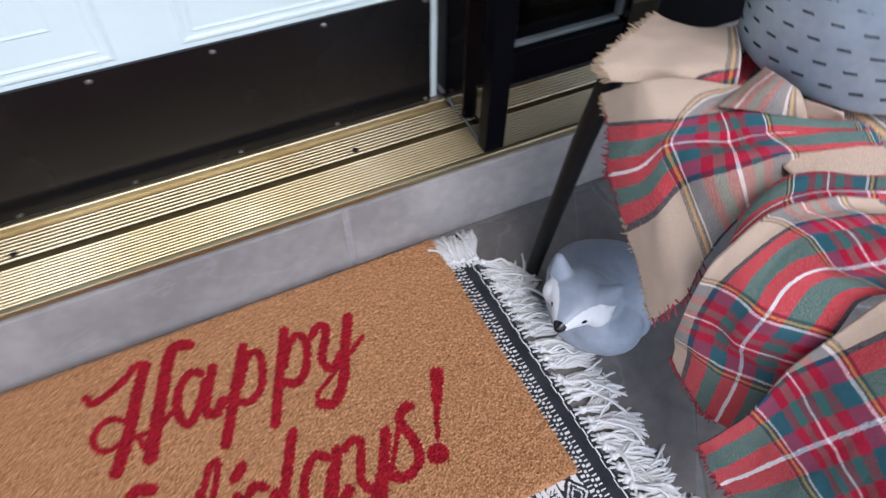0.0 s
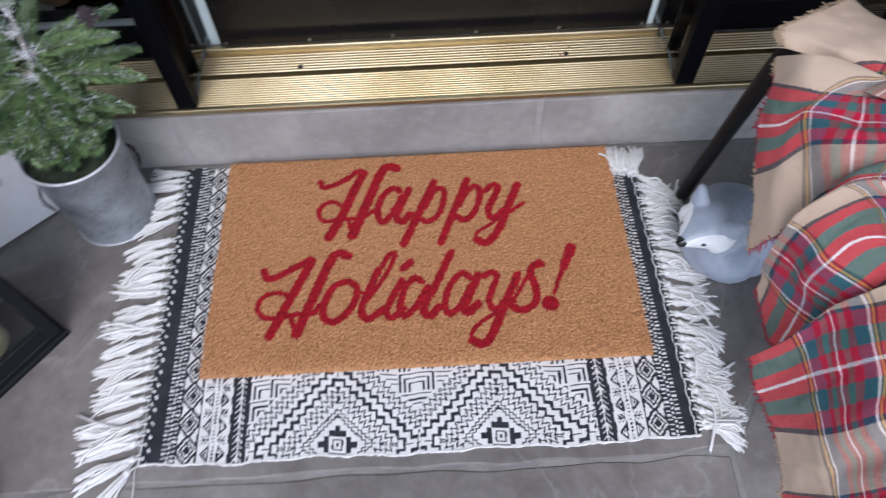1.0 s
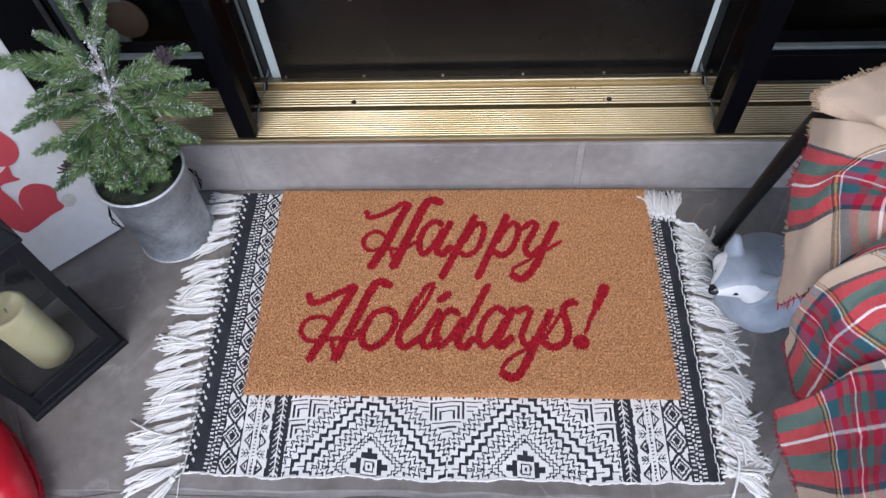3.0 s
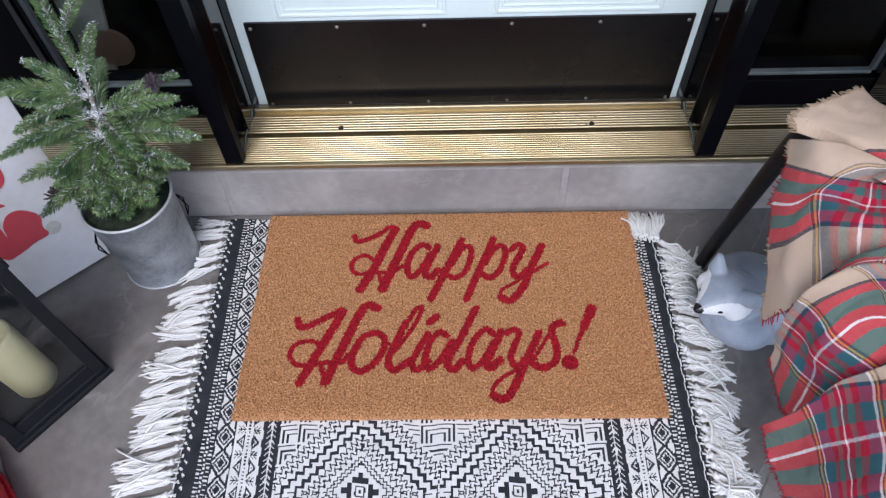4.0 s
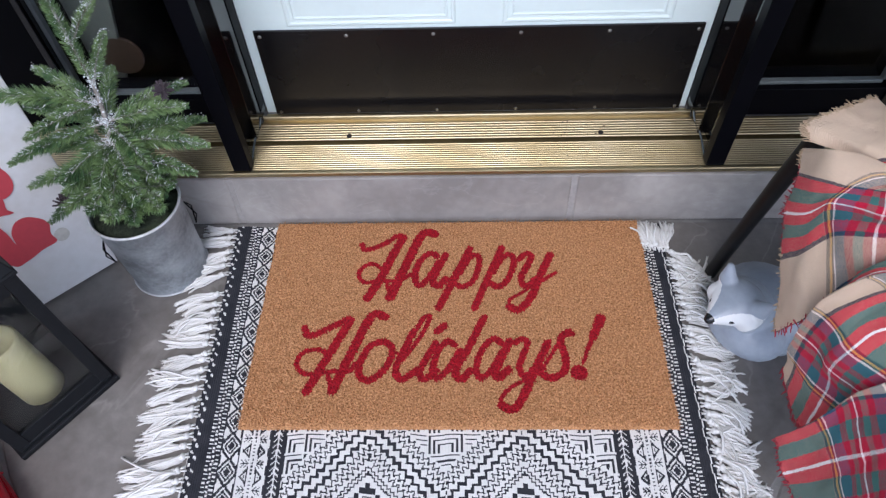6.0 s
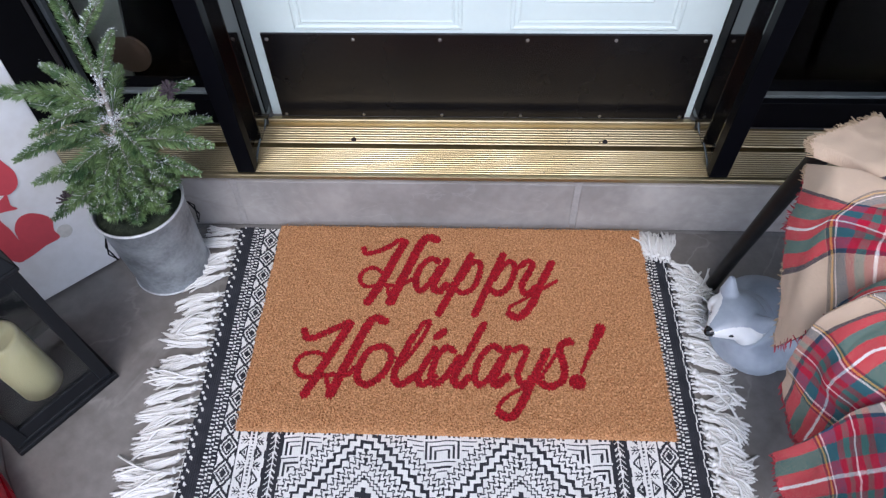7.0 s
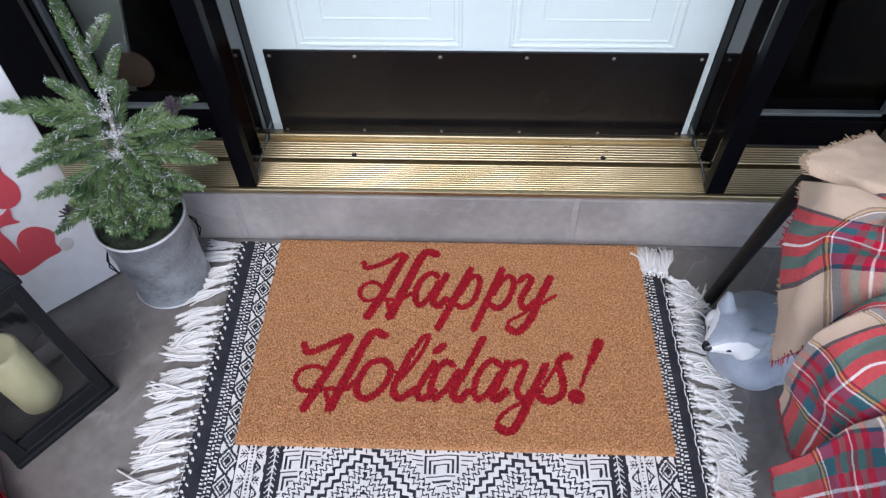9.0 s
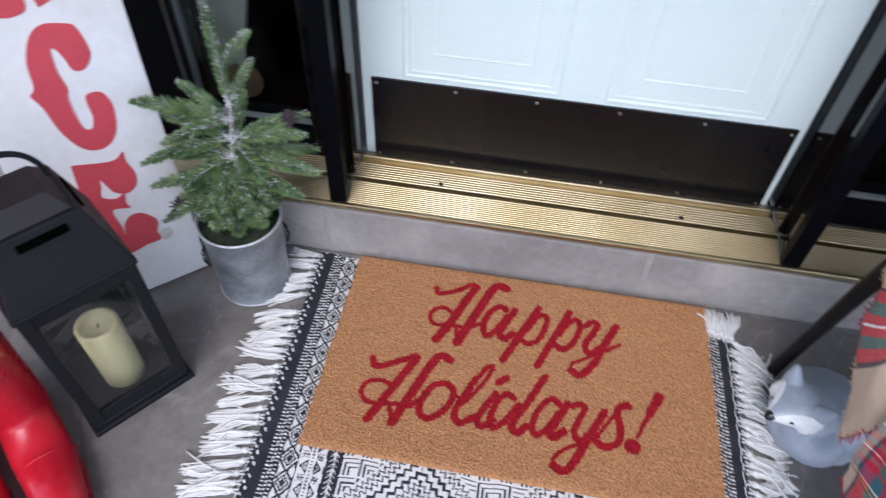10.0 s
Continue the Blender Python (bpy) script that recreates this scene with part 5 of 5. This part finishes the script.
sheet("hanging_flap", FLAP, [-0.005, 0.064, 0.130, 0.192, 0.300], [(-0.022, 0.010, 0.030, 0.052, 0.095, 0.34), (-0.022, 0.030, 0.070, 0.132, 0.195, 0.39), (-0.022, 0.035, 0.078, 0.144, 0.205, 0.40), (-0.022, 0.035, 0.078, 0.144, 0.205, 0.40), (-0.022, 0.035, 0.078, 0.144, 0.205, 0.40)], blanket, "hanging flap with beige corner and frayed edge", n=(90, 90), ripple=0.0045, pleats=((True, 2.6, 0.0075, 0.30, 0.8), (True, 1.3, 0.005, 0.0, 0.25), (False, 1.6, 0.004, 0.3, 0.7)), seed=1, frays=(("first column", 0.02, 0.20, 26, FRINGE_TAN), ("first column", 0.20, 0.70, 52, RED_THREAD), ("first column", 0.70, 1.0, 44, FRINGE_TAN), ("last row", 0.0, 0.35, 14, RED_THREAD)))
sheet("corner_fold", CORNER, [(-0.03, -0.03, -0.03), (0.0, 0.0, 0.01), (0.03, 0.04, 0.07), (0.03, 0.05, 0.13)], [-0.022, 0.030, 0.085], blanket, "beige frayed corner lying on the seat", n=(50, 50), ripple=0.004, seed=7, pleats=((False, 1.4, 0.003, 0.2, 0.8),), frays=(("first column", 0.0, 0.95, 95, FRINGE_TAN),))
sheet("raised_fold", PEAK, [0.235, 0.262, 0.290], [0.115, 0.165, 0.240], blanket, "raised crumpled fold against the planter", n=(40, 40), ripple=0.004, seed=11)
sheet("tucked_fold", TUCK, [0.075, 0.115, 0.178], [0.26, 0.33, 0.42, 0.55], blanket, "tucked red and green fold", n=(44, 60), ripple=0.004, pleats=((True, 1.6, 0.003, 0.1, 0.5),), seed=12)
sheet("middle_fold", MIDDLE, [(0.275, 0.322, 0.365, 0.43), (0.278, 0.322, 0.365, 0.43), (0.282, 0.322, 0.365, 0.43), (0.280, 0.322, 0.365, 0.43), (0.262, 0.320, 0.365, 0.43), (0.252, 0.318, 0.365, 0.42), (0.250, 0.315, 0.365, 0.41), (0.250, 0.315, 0.365, 0.41)], [(-0.020, -0.022, -0.022, -0.02), (0.066, 0.070, 0.075, 0.075), (0.140, 0.142, 0.144, 0.144), (0.208, 0.21, 0.211, 0.211), (0.285, 0.285, 0.280, 0.28), (0.40, 0.39, 0.375, 0.36), (0.50, 0.49, 0.47, 0.45), (0.60, 0.59, 0.57, 0.55)], blanket, "middle hanging fold", n=(110, 70), ripple=0.005, pleats=((False, 1.15, 0.009, 0.2, 0.6), (False, 2.6, 0.004, 0.45, 0.9), (True, 2.2, 0.003, 0.1, 0.6)), seed=2, frays=(("first row", 0.0, 0.65, 55, RED_THREAD),))
sheet("front_fold", FRONT, [(0.070, 0.070, 0.068, 0.060, 0.045, 0.030, 0.020), (0.1295,) * 7, (0.192,) * 7, (0.262,) * 7, (0.330,) * 7], [-0.022, 0.030, 0.077, 0.144, 0.209, 0.30, 0.38], blanket, "front hanging fold with a beige frayed hem", n=(90, 90), ripple=0.005, pleats=((True, 1.4, 0.009, 0.0, 0.4), (True, 3.2, 0.0055, 0.25, 0.7)), seed=3, frays=(("first column", 0.0, 0.55, 50, RED_THREAD), ("first column", 0.55, 1.0, 55, FRINGE_TAN)))


def planter():
    pl = thing("planter", "blue-grey metal planter with rows of pierced slots on the blanket", "planter", (1.118, -0.308, 0.478))
    prof = [(0.0, 0.0), (0.112, 0.0), (0.116, 0.004), (0.124, 0.10), (0.132, 0.24), (0.135, 0.246), (0.130, 0.248), (0.127, 0.24), (0.118, 0.09), (0.110, 0.02)]
    part("wall", lathe(prof, 72, closed=False), ZINC_BLUE, pl, smooth=True)
    for row in range(11):
        z = 0.022 + row * 0.0205
        r = 0.1165 + (z - 0.004) * 0.067
        count = 26
        for k in range(count):
            a = 2 * math.pi * (k + 0.5 * (row % 2)) / count
            if math.cos(a - radians(215)) < -0.2:
                continue
            # a dark bar paints the shade inside each pierced slot
            o = part("slot", slot_mesh(), SLOT, pl)
            o.matrix_local = Matrix.Rotation(a, 4, "Z") @ Matrix.Translation((r, 0, z)) @ Matrix.Rotation(radians(8), 4, "X")
    return pl


def slot_mesh():
    return boxed(-0.0016, 0.0009, -0.0062, 0.0062, -0.0011, 0.0011)


planter()

# white cushion behind the planter
cush = thing("cushion", "plain white linen cushion standing behind the planter", "cushion", (1.30, -0.05, 0.47))


def pillow(bm):
    for k in range(9):
        for i in range(9):
            u, v = (k - 4) / 4, (i - 4) / 4
            ball(bm, u * 0.13, 0, 0.15 + v * 0.13, 0.03, 0.012 + 0.04 * (1 - u * u) * (1 - v * v), 0.03)


blended("cover", pillow, 0.008, [CUSHION], 6, cush, "plain white linen cover").matrix_local = pose(0, 0, 0.01, -14, 0, 18)


# ---- flagstones ----
def clip(poly, nx, ny, c):
    out = []
    for (ax, ay), (bx, by) in zip(poly, poly[1:] + poly[:1]):
        da, db = nx * ax + ny * ay - c, nx * bx + ny * by - c
        if da <= 0:
            out.append((ax, ay))
        if (da < 0) != (db < 0):
            t = da / (da - db)
            out.append((ax + t * (bx - ax), ay + t * (by - ay)))
    return out


def flagstones():
    r = random.Random(9)
    seeds = []
    for row, (y, offs, step) in enumerate(((-0.20, 0.32, 1.57), (-1.02, 0.25, 1.2), (-1.62, 0.1, 0.7), (-2.1, -0.2, 0.75))):
        for k in range(-6, 8):
            x = offs + k * step
            if -3.3 < x < 4.1:
                seeds.append((x + r.uniform(-0.05, 0.05), y + r.uniform(-0.035, 0.035)))
    for i, (sx, sy) in enumerate(seeds):
        poly = [(-3.3, -2.4), (4.1, -2.4), (4.1, 0.008), (-3.3, 0.008)]
        for j, (ox, oy) in enumerate(seeds):
            if i == j or not poly:
                continue
            nx, ny = ox - sx, oy - sy
            ln = math.hypot(nx, ny)
            nx, ny = nx / ln, ny / ln
            poly = clip(poly, nx, ny, nx * (sx + ox) / 2 + ny * (sy + oy) / 2 - r.uniform(0.002, 0.0045))
        if len(poly) < 3:
            continue
        # rough, wandering edges
        line = []
        for (ax, ay), (bx, by) in zip(poly, poly[1:] + poly[:1]):
            n = max(2, int(math.hypot(bx - ax, by - ay) / 0.035))
            for k in range(n):
                t = k / n
                x, y = ax + t * (bx - ax), ay + t * (by - ay)
                q = noise.noise_vector(Vector((x * 9, y * 9, i))) * 0.014
                line.append((x + q.x, min(y + q.y, 0.010)))
        bm = bmesh.new()
        outer = [bm.verts.new((x, y, -0.02)) for x, y in line]
        mid = [bm.verts.new((x, y, -0.0025)) for x, y in line]
        cxm, cym = sum(p[0] for p in line) / len(line), sum(p[1] for p in line) / len(line)
        top = []
        for x, y in line:
            d = math.hypot(x - cxm, y - cym)
            top.append(bm.verts.new((x - (x - cxm) / d * 0.004, y - (y - cym) / d * 0.004, 0.0)))
        m = len(line)
        for k in range(m):
            e = (k + 1) % m
            bm.faces.new((outer[k], outer[e], mid[e], mid[k]))
            bm.faces.new((mid[k], mid[e], top[e], top[k]))
        bm.faces.new(top)
        part("flagstone", bm, SLATE, floor)


flagstones()
